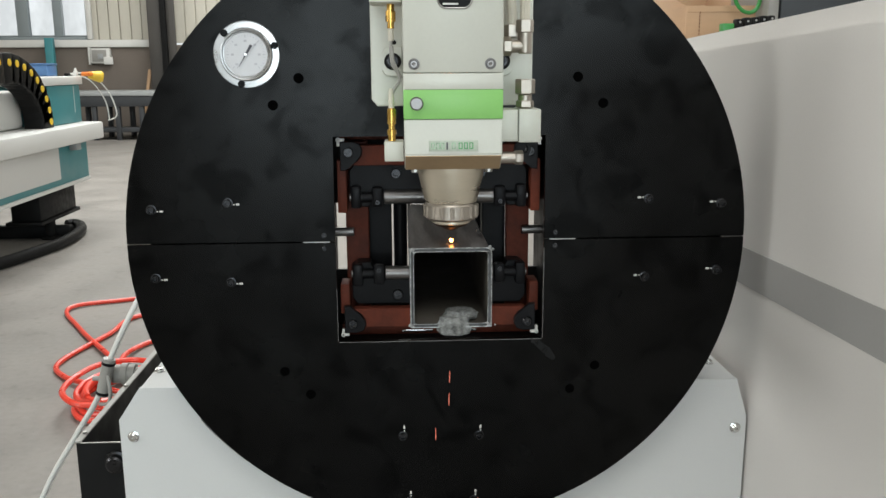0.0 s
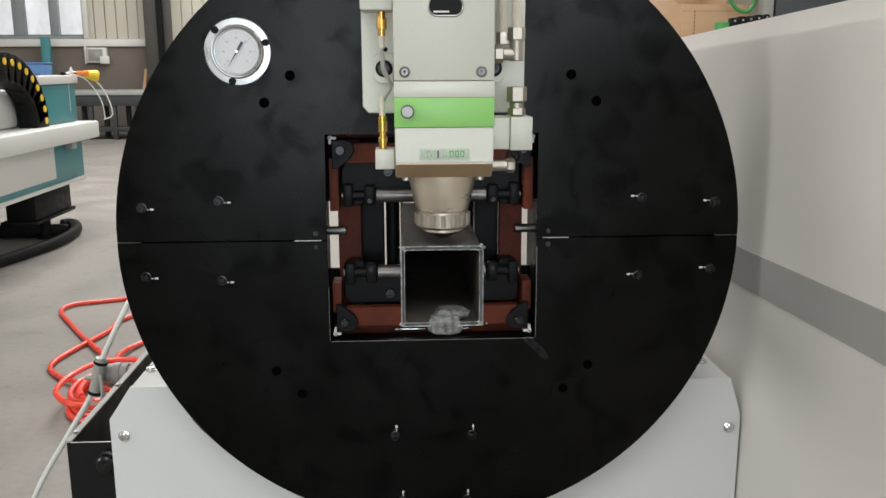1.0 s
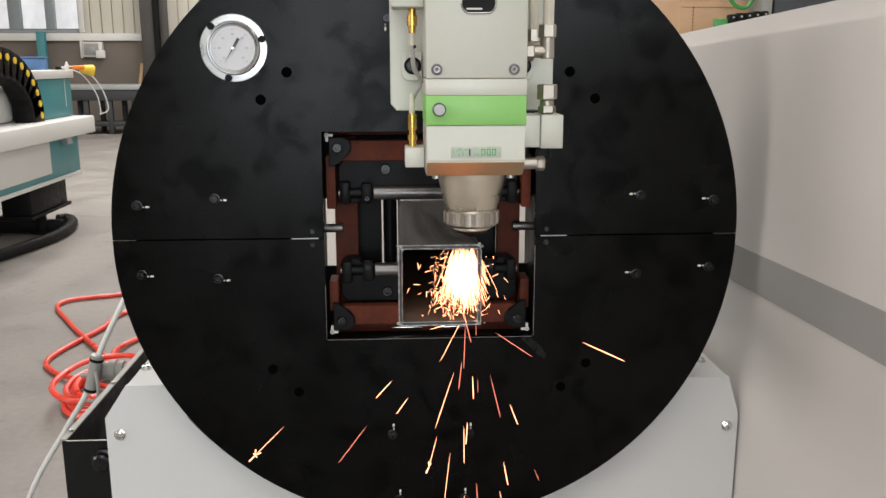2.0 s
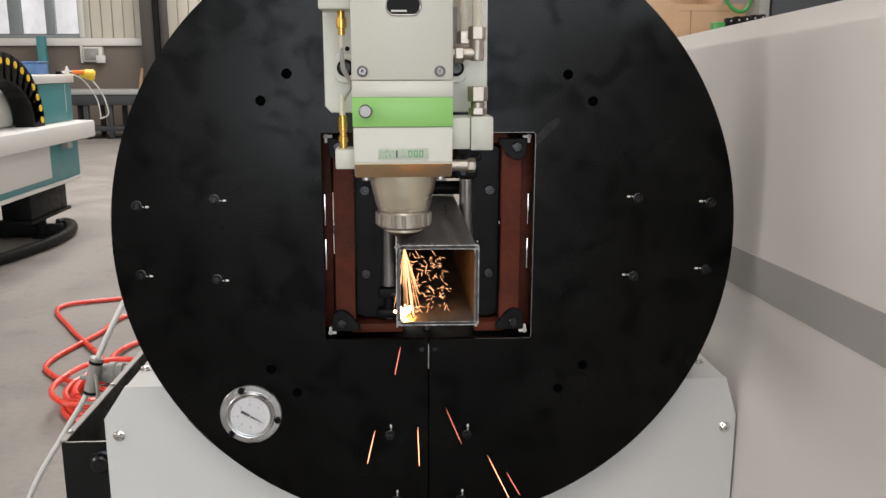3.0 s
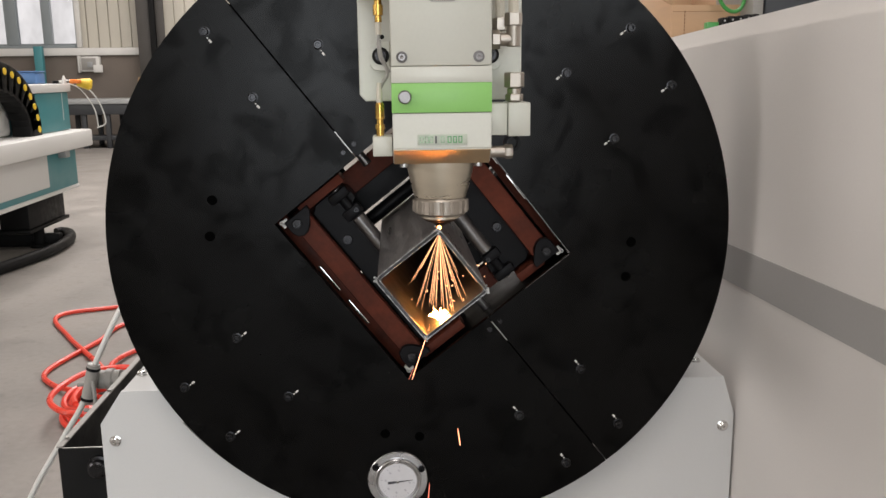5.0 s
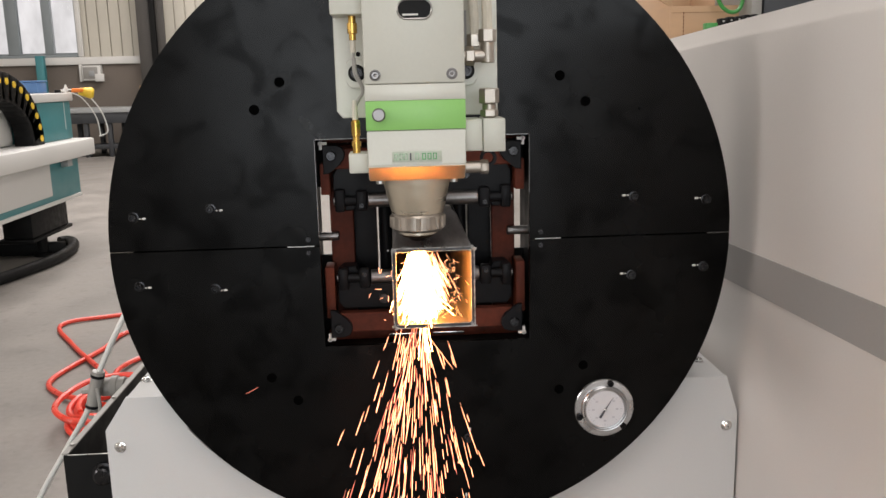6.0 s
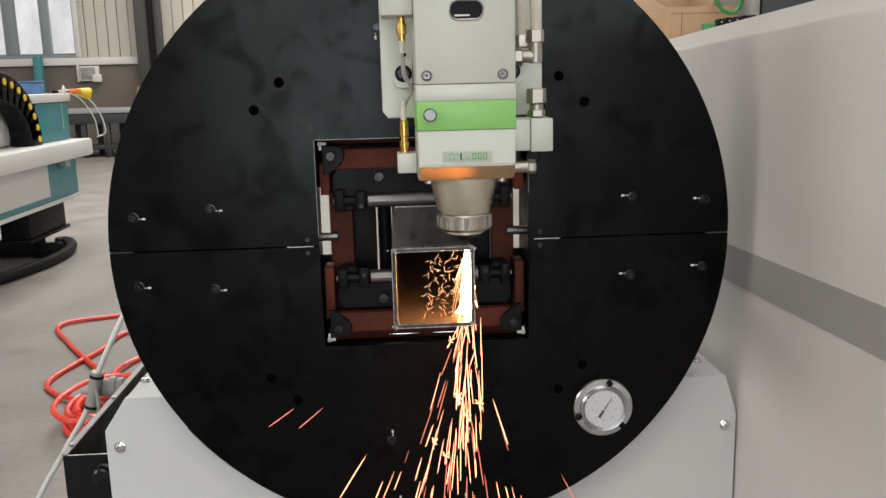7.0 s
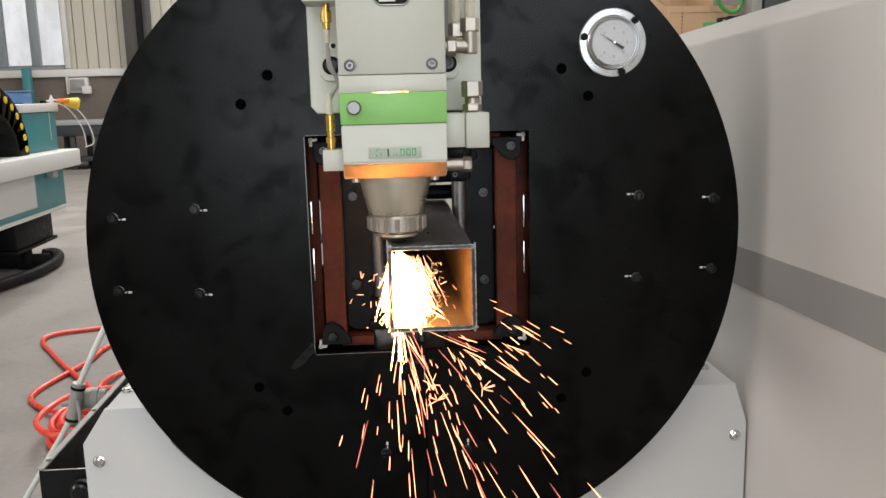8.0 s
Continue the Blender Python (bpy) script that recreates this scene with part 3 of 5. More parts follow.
# ---- white base housing ----
def housing():
    h = thing("chuck_housing", (0, 0, 0), "white powder coated sheet metal base housing under the chuck", "machine housing")
    yf, R = 0.03, 0.409
    arc = [(R * math.cos(a), 1.0 + R * math.sin(a)) for a in np.linspace(radians(-37.5), radians(-142.5), 41)]
    xs = arc[0][0]
    right = [(0.427, 0.02), (0.427, 0.738), (0.41, 0.792), (xs - 0.02, 0.792), (xs - 0.02, arc[0][1])]
    left = [(-xs + 0.02, arc[0][1]), (-xs + 0.02, 0.797), (-0.402, 0.797), (-0.432, 0.752), (-0.432, 0.02)]
    part("front_plate", prism(right + arc + left, yf, yf + 0.006), WHITE, h, smooth=False)
    rim = bmesh.new()
    prev = None
    for x, z in arc:
        ring = [rim.verts.new((x, yf + 0.003, z)), rim.verts.new((x, yf + 0.05, z)), rim.verts.new((x * 1.005, yf + 0.05, z - 0.003)), rim.verts.new((x * 1.005, yf + 0.0031, z - 0.003))]
        if prev:
            for i in range(4):
                rim.faces.new((prev[i], prev[(i + 1) % 4], ring[(i + 1) % 4], ring[i]))
        prev = ring
    part("rim", rim, WHITE, h)
    for s in (-1, 1):
        bm = bmesh.new()
        x0, x1 = sorted((s * 0.16, s * (0.409 if s > 0 else 0.401)))
        top = 0.7923 if s > 0 else 0.7973
        box(x0, x1, yf + 0.0012, 0.42, top - 0.0055, top, 0.0015, bm=bm)
        part("top_plate", bm, WHITE, h)
        x0, x1 = sorted((s * 0.421, s * 0.426))
        part("side_plate", box(x0, x1, yf + 0.007, 0.42, 0.02, 0.735), WHITE, h)
        for (x, y, z, d) in ((0.412, yf, 0.72, "y") if s > 0 else (-0.4145, yf, 0.728, "y"), (s * 0.392, 0.094, top, "z")):
            if d == "y":
                bm = lathe([(0.0078, 0.0), (0.0078, -0.001), (0.0062, -0.0016), (0.0062, -0.004), (0.0045, -0.0058), (0.002, -0.006), (0.002, -0.003), (0, -0.003)], (x, y, z), "y", 16)
            else:
                bm = lathe([(0.0078, 0.0), (0.0078, 0.001), (0.0062, 0.0016), (0.0062, 0.004), (0.0045, 0.0058), (0.002, 0.006), (0.002, 0.003), (0, 0.003)], (x, y, z), "z", 16)
            part("screw", bm, CHROME, h)
    t = thing("chip_trough", (-0.52, 0.1, 0), "black open sheet metal chip trough with a pale rim", "trough")
    part("front_wall", box(0.0, 0.094, 0.0, 0.005, 0.25, 0.688), CHAIN, t)
    part("side_wall", box(0.0, 0.004, 0.006, 0.6, 0.25, 0.688), CHAIN, t)
    part("flange", box(-0.003, 0.006, 0.002, 0.6, 0.6885, 0.691), GREYPVC, t)
    part("front_rim", box(0.006, 0.092, 0.0, 0.0022, 0.6883, 0.6892), STEEL, t)
    for y in (0.03, 0.22):
        part("screw", rod((0.002, y, 0.691), "z", 0.0035, 0.0, 0.003, 10), STEEL, t)
    part("stand", box(0.0, 0.09, 0.02, 0.58, 0.0, 0.249), CHAIN, t)
    part("floor_plate", box(0.005, 0.09, 0.006, 0.59, 0.45, 0.455), CHAIN, t)
    part("latch", lathe([(0, 0), (0.017, 0), (0.017, -0.004), (0.013, -0.005), (0.013, -0.014), (0.01, -0.016), (0, -0.016)], (0.056, 0.0, 0.66), "y", 18), BOLT, t, "round black latch knob")
    part("hose_end", sweep([(0.085, 0.1, 0.63), (0.07, 0.1, 0.66), (0.075, 0.12, 0.69), (0.088, 0.14, 0.68)], 0.007), DARK, t)


housing()


# ---- rotating chuck ----
def plate_half(s):
    """One half of the face plate, s = 1 upper, -1 lower, with the square opening in it."""
    R, q, gap, th = 0.39, 0.132, 0.0006, 0.008
    a0 = math.asin(gap / R)
    arc = [(R * math.cos(a), s * R * math.sin(a)) for a in np.linspace(a0, math.pi - a0, 73)]
    outline = arc + [(-q, s * gap), (-q, s * q), (q, s * q), (q, s * gap)]
    return prism(outline, -th, 0.0, bevel=0.0006)


def gauge(chuck):
    gx, gz = -0.23, 0.23
    g = part("pressure_gauge", lathe([(0, 0), (0.0395, 0), (0.0395, -0.0028), (0.0385, -0.004), (0.0315, -0.0044), (0.031, -0.008), (0.0298, -0.0092), (0.0284, -0.0088), (0.028, -0.0075), (0.027, -0.0085), (0.0258, -0.0082), (0.0255, -0.0068), (0, -0.0068)], (gx, -0.008, gz), "y", 64), SATIN, chuck, "round silver pressure gauge with a white dial")
    part("dial", rod((gx, -0.0149, gz), "y", 0.0254, -0.0009, 0.0, 40, 0.0002), DIAL, g)
    bm = bmesh.new()
    for i in range(31):
        a = radians(-45 + i * 9.0)
        c, s = math.cos(a), math.sin(a)
        r0 = 0.0212 if i % 5 else 0.0196
        w = 0.00025 if i % 5 else 0.0005
        pts = [(gx + r0 * c - w * s, gz + r0 * s + w * c), (gx + 0.0228 * c - w * s, gz + 0.0228 * s + w * c), (gx + 0.0228 * c + w * s, gz + 0.0228 * s - w * c), (gx + r0 * c + w * s, gz + r0 * s - w * c)]
        bm.faces.new([bm.verts.new((x, -0.0163, z)) for x, z in pts])
    for i in range(7):
        a = radians(-45 + i * 45.0)
        x, z = gx + 0.0158 * math.cos(a), gz + 0.0158 * math.sin(a)
        bm.faces.new([bm.verts.new(v) for v in ((x - .0017, -.0163, z - .0012), (x + .0017, -.0163, z - .0012), (x + .0017, -.0163, z + .0012), (x - .0017, -.0163, z + .0012))])
    part("dial_marks", bm, FADED, g)
    d = Vector((-0.53, -0.85))
    n = Vector((0.85, -0.53))
    pts = [d * 0.0195, n * 0.0007 + d * 0.002, n * 0.0009, n * 0.0013 - d * 0.004, n * 0.0016 - d * 0.013, -n * 0.0016 - d * 0.013, -n * 0.0013 - d * 0.004, -n * 0.0009, -n * 0.0007 + d * 0.002]
    part("needle", prism([(gx + p.x, gz + p.y) for p in pts], -0.0178, -0.017), INK, g)
    part("needle_hub", rod((gx, -0.0172, gz), "y", 0.0016, -0.002, 0, 12), CHROME, g)
    for a in (135, 17, 258):
        part("screw", lathe([(0, 0), (0.0042, 0), (0.0042, -0.003), (0.0034, -0.004), (0.002, -0.004), (0.0018, -0.002), (0, -0.002)], (gx + 0.0352 * math.cos(radians(a)), -0.0125, gz + 0.0352 * math.sin(radians(a))), "y", 14), DARK, g)


def jaw(chuck, turn, y, front):
    """A roller jaw above the tube, turned round the chuck's axis."""
    M = Matrix.Rotation(-radians(turn), 4, "Y")

    def put(name, bm, mat, label=""):
        bmesh.ops.transform(bm, matrix=M, verts=bm.verts)
        return part(name, bm, mat, chuck, label)
    if front:
        put("jaw_plate", prism([(-0.115, 0.043), (-0.107, 0.037), (-0.09, 0.037), (-0.086, 0.05), (-0.075, 0.0597), (0.075, 0.0597), (0.086, 0.05), (0.09, 0.037), (0.107, 0.037), (0.115, 0.043), (0.115, 0.084), (0.108, 0.094), (-0.108, 0.094), (-0.115, 0.084)], y + 0.004, y + 0.03, bevel=0.0012), DARK, "black steel jaw plate")
        put("roller", rod((0, y, 0.0505), "x", 0.0093, -0.071, 0.071, 24, 0.001), ROLLER, "dull steel clamping roller")
        for s in (-1, 1):
            x0, x1 = sorted((s * 0.072, s * 0.086))
            put("roller_clamp", box(x0, x1, y - 0.011, y + 0.003, 0.038, 0.064, 0.003), DARK)
            put("roller_axle", rod((s * 0.094, y - 0.003, 0.0505), "x", 0.0065, -0.009, 0.009, 16), DARK)
            x0, x1 = sorted((s * 0.1, s * 0.113))
            put("axle_block", box(x0, x1, y - 0.011, y + 0.003, 0.037, 0.066, 0.003), DARK)
            put("axle_end", rod((s * 0.114, y - 0.003, 0.0505), "x", 0.005, -0.001, 0.0015, 14), ROLLER)
            put("set_screw", lathe([(0, 0), (0.003, 0), (0.003, -0.002), (0.0014, -0.002), (0, -0.0005)], (s * 0.079, y - 0.011, 0.045), "y", 10), BOLT)
            bolt = lathe([(0, 0), (0.0068, 0), (0.0068, -0.004), (0.0058, -0.005), (0.0034, -0.005), (0.003, -0.002), (0, -0.002)], (s * 0.055, y + 0.004, 0.0805), "y", 14)
            put("bolt", bolt, BOLT)
    else:
        put("jaw_plate", prism([(-0.1, 0.0625), (0.1, 0.0625), (0.1, 0.094), (-0.1, 0.094)], y + 0.004, y + 0.03, bevel=0.0012), DARK, "black steel jaw plate")
        put("roller", rod((0, y, 0.0505), "x", 0.0093, -0.062, 0.062, 24, 0.001), DARK, "dark clamping roller")


def chuck_parts():
    c = thing("rotary_chuck", (0, 0, 1.0), "black round rotary chuck with a square opening and clamping jaws", "chuck")
    a, b = 0.170, 0.202
    for s, n in ((1, "upper_face_plate"), (-1, "lower_face_plate")):
        part(n, plate_half(s), BLACK, c)
    for x, z in ((-a, b), (-b, a), (a, b), (b, a), (-b, -a), (-a, -b), (a, -b), (b, -a)):
        # no bore is cut: a near-black disc on the plate paints its shade
        part("hole", lathe([(0.0062, -0.0086), (0.0054, -0.0088), (0.0054, -0.0083), (0, -0.0083)], (x, 0, z), "y", 18), HOLE, c, "small drilled hole, its shade painted as a black disc")
    for k in range(4):
        M = Matrix.Rotation(-radians(90 * k), 4, "Y")
        for x, z in ((-0.357, 0.0435), (-0.2632, 0.051), (-0.3575, -0.0435), (-0.2645, -0.05)):
            bm = lathe([(0.0064, -0.0082), (0.0064, -0.009), (0.0052, -0.0092), (0.0052, -0.013), (0.0044, -0.0142), (0.0029, -0.0142), (0.0026, -0.0105), (0, -0.0105)], (x, 0, z), "y", 16)
            bmesh.ops.transform(bm, matrix=M, verts=bm.verts)
            bolt = part("bolt", bm, BOLT, c)
            bm = box(x + 0.01, x + 0.0148, -0.0096, -0.0083, z - 0.0032, z - 0.0006, 0.0006, 1)
            box(x + 0.0066, x + 0.0088, -0.0096, -0.0083, z - 0.0028, z - 0.0012, 0.0004, 1, bm=bm)
            bmesh.ops.transform(bm, matrix=M, verts=bm.verts)
            part("slot_pin", bm, TRIMW, bolt, "bright pin in the adjusting slot")
    for s in (-1, 1):
        for z in (0.0085, -0.0085):
            socket_bolt(c, s * 0.146, -0.008, z, 0.0032, 0.002, "seam_screw", BOLT)
        x0, x1 = sorted((s * 0.139, s * 0.172))
        part("seam_edge", box(x0, x1, -0.0086, -0.0081, -0.0006, 0.0006), STEEL, c)
    # thin pale strips paint the glint of the plate's bevel round the opening
    for x0, x1, z0, z1 in ((-0.131, 0.131, -0.1326, -0.1319), (0.1319, 0.1325, -0.131, -0.012), (-0.1323, -0.1319, -0.131, -0.06)):
        part("edge_glint", box(x0, x1, -0.0085, -0.0079, z0, z1), ROLLER, c, "pale strip painted as the glint on the opening's edge")
    gauge(c)
    scuff = [(0.118, -0.133), (0.126, -0.131), (0.134, -0.139), (0.143, -0.146), (0.15, -0.158), (0.147, -0.163), (0.138, -0.157), (0.131, -0.149), (0.124, -0.142), (0.117, -0.137)]
    part("scuff_mark", prism(scuff, -0.0083, -0.0081), SCUFF, c, "faint pale scuff mark")
    # the drum behind, open in the middle
    R, q = 0.365, 0.14
    for s in (1, -1):
        arc = [(R * math.cos(t), s * R * math.sin(t)) for t in np.linspace(0, math.pi, 49)]
        part("drum", prism(arc + [(-q, 0), (-q, s * q), (q, s * q), (q, 0)], 0.004, 0.13), CHAIN, c)
    # brown frame bars, black corner brackets
    for k in (0, 2):
        M = Matrix.Rotation(-radians(90 * k), 4, "Y")
        low = 0.033 if k == 0 else 0.061                    # the arms are of two lengths
        bm = prism([(-0.112, 0.0935), (0.112, 0.0935), (0.112, 0.119), (-0.112, 0.119)], 0.012, 0.026, bevel=0.001)
        bmesh.ops.transform(bm, matrix=M, verts=bm.verts)
        part("frame_bar", bm, BROWN, c, "rust brown steel bar")
        for s in (-1, 1):
            x0, x1 = sorted((s * 0.1175, s * 0.129))
            bm = box(x0, x1, 0.014, 0.05, low, 0.1, 0.001)
            bmesh.ops.transform(bm, matrix=M, verts=bm.verts)
            part("frame_arm", bm, BROWN, c, "rust brown side arm")
            br = [(0.124, 0.1235), (0.108, 0.124), (0.1, 0.121), (0.0965, 0.114), (0.0975, 0.107), (0.1025, 0.1), (0.109, 0.0955), (0.1135, 0.0915), (0.1165, 0.0885), (0.124, 0.088)]
            br = [(s * x, z) for x, z in br]
            bm = prism(br, 0.004, 0.0115, bevel=0.001)
            bmesh.ops.transform(bm, matrix=M, verts=bm.verts)
            bk = part("corner_bracket", bm, DARK, c)
            bm = lathe([(0, 0), (0.0062, 0), (0.0062, -0.004), (0.0052, -0.005), (0.0034, -0.005), (0.003, -0.002), (0, -0.002)], (s * 0.1135, 0.004, 0.111), "y", 14)
            bmesh.ops.transform(bm, matrix=M, verts=bm.verts)
            part("bolt", bm, BOLT, bk)
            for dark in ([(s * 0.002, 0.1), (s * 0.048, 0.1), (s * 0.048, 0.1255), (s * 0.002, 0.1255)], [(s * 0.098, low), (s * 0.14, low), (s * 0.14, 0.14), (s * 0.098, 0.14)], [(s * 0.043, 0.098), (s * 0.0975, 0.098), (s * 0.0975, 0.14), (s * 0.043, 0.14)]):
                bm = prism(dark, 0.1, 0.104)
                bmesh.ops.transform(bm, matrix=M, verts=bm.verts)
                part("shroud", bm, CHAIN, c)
    for k in (0, 2):
        M = Matrix.Rotation(-radians(90 * k), 4, "Y")
        bm = box(-0.13, 0.13, 0.045, 0.06, 0.1235, 0.139, 0.001)
        bmesh.ops.transform(bm, matrix=M, verts=bm.verts)
        part("outer_rail", bm, BROWN, c, "rust brown outer rail")
    for k in (1, 3):
        M = Matrix.Rotation(-radians(90 * k), 4, "Y")
        bm = prism([(-0.12, 0.0925), (0.12, 0.0925), (0.12, 0.123), (-0.12, 0.123)], 0.066, 0.08, bevel=0.001)
        bmesh.ops.transform(bm, matrix=M, verts=bm.verts)
        part("frame_bar", bm, BROWN, c, "rust brown steel bar")
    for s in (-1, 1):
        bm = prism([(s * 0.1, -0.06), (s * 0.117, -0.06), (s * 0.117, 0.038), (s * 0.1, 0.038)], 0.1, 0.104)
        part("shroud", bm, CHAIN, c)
    for k in range(4):
        M = Matrix.Rotation(-radians(90 * k), 4, "Y")
        for s in (-1, 1) if k % 2 == 0 else ():
            bm = box(*sorted((s * 0.009, s * 0.05)), 0.037, 0.041, 0.131, 0.1345, 0.0004)
            bmesh.ops.transform(bm, matrix=M, verts=bm.verts)
            part("guide_strip", bm, CHROME, c)
        bm = rod((0, 0.06, 0), "z", 0.006, 0.112, 0.145, 14)
        bmesh.ops.transform(bm, matrix=M, verts=bm.verts)
        part("guide_rod", bm, ROLLER, c)
        # white paint on these clips stands in for the reflection on bright metal
        for s in (-1, 1):
            bm = box(*sorted((s * 0.1185, s * 0.129)), 0.004, 0.011, 0.1245, 0.1278, 0.0005)
            bmesh.ops.transform(bm, matrix=M, verts=bm.verts)
            part("edge_clip", bm, TRIMW, c, "edge clip painted white for its bright reflection")
    for turn in (0, 180):
        jaw(c, turn, 0.032, True)
    for turn in (90, 270):
        jaw(c, turn, 0.09, False)
    return c


chuck = chuck_parts()


# ---- square tube in the chuck ----
def square_ring(h, r, n=5):
    pts = []
    for cx, cz, a0 in ((1, 1, 0), (-1, 1, 90), (-1, -1, 180), (1, -1, 270)):
        for i in range(n + 1):
            a = radians(a0 + 90 * i / n)
            pts.append((cx * (h - r) + r * math.cos(a), cz * (h - r) + r * math.sin(a)))
    return pts


def tube():
    t = thing("square_tube", (0, 0, 1.0), "dark mill finish square steel tube held in the chuck", "steel tube")
    h, w, y0, y1 = 0.04, 0.003, -0.246, 0.9
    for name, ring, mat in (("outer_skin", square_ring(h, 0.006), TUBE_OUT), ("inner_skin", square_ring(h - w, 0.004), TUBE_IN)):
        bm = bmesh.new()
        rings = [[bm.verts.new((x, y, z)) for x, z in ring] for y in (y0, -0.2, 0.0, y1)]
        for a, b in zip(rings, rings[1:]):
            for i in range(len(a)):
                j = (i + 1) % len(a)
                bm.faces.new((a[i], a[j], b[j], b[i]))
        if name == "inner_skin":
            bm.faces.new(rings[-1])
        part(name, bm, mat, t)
    bm = bmesh.new()
    rnd = random.Random(2)
    o, i_ = square_ring(h, 0.006, 12), square_ring(h - w, 0.004, 12)
    rings = []
    for src, k, dy in ((o, 1.003, 0.0006), (o, 1.0, -0.001), (o, 0.986, -0.0004), (i_, 1.012, -0.0004), (i_, 1.004, -0.0009), (i_, 0.995, 0.001)):
        rings.append([bm.verts.new((x * k, y0 + dy + rnd.uniform(-0.0004, 0.0004), z * k)) for x, z in src])
    n = len(o)
    for a, b in zip(rings, rings[1:]):
        for k in range(n):
            j = (k + 1) % n
            bm.faces.new((a[k], a[j], b[j], b[k]))
    part("cut_edge", bm, TUBE_EDGE, t, "bright burred cut edge")
    for name, ring, k, r in (("outer_burr", o, 1.003, 0.00055), ("inner_burr", i_, 0.997, 0.00034)):
        part(name, sweep([(x * k + rnd.uniform(-.0003, .0003), y0 - 0.0012 + rnd.uniform(-.0003, .0003), z * k + rnd.uniform(-.0003, .0003)) for x, z in ring[::2] + ring[:1]], r, 6), BURR, t, "bright ragged burr")
    rnd = random.Random(9)
    bm = bmesh.new()
    for cx in (-0.0385, 0.0385):                             # beads of frozen metal on the corners
        for cz in (-0.0385, 0.0385):
            for k in range(7):
                bmesh.ops.create_icosphere(bm, subdivisions=1, radius=rnd.uniform(0.0008, 0.002), matrix=Matrix.Translation((cx + rnd.gauss(0, 0.0016), y0 - 0.0004 + rnd.uniform(-0.001, 0.002), cz + rnd.gauss(0, 0.0016))))
    tagged(part("corner_beads", bm, BURR, t), kind="stuff")
    bm = bmesh.new()
    for k in range(46):
        s = rnd.choice((-1, 1))
        e = rnd.choice((0, 0, 1))
        u = rnd.uniform(-0.038, 0.038)
        x, z = (u, -0.0405) if e else (s * 0.0402, u)
        bmesh.ops.create_icosphere(bm, subdivisions=1, radius=rnd.uniform(0.0004, 0.0011), matrix=Matrix.Translation((x, -0.2455 + rnd.uniform(0, 0.006), z)))
    tagged(part("spatter", bm, SLAG, t), kind="stuff")
    return t


tube_thing = tube()


def slag():
    """Frozen on the tube's lower wall, over its edge; it drops off as the cut begins."""
    s = thing("slag_lump", (0, 0, 1.0), "crusty grey slag lump frozen on the tube's lower edge", "slag")
    for (cx, cy, cz, rx, ry, rz, seed, name) in ((0.01, -0.233, -0.031, 0.0165, 0.013, 0.0055, 3, "crust"), (0.003, -0.2445, -0.0395, 0.0165, 0.006, 0.0105, 5, "drip")):
        bm = bmesh.new()
        bmesh.ops.create_icosphere(bm, subdivisions=4, radius=1.0)
        for v in bm.verts:
            d = 1 + 0.22 * noise.noise(v.co * 2.3 + Vector((seed, 0, 0))) + 0.12 * noise.noise(v.co * 7 + Vector((0, seed, 0)))
            co = v.co * d
            v.co = Vector((cx + co.x * rx, cy + co.y * ry, cz + max(-0.9, min(0.9, co.z * 1.5)) * rz))
        part(name, bm, SLAG, s)
    return s


slag_thing = slag()


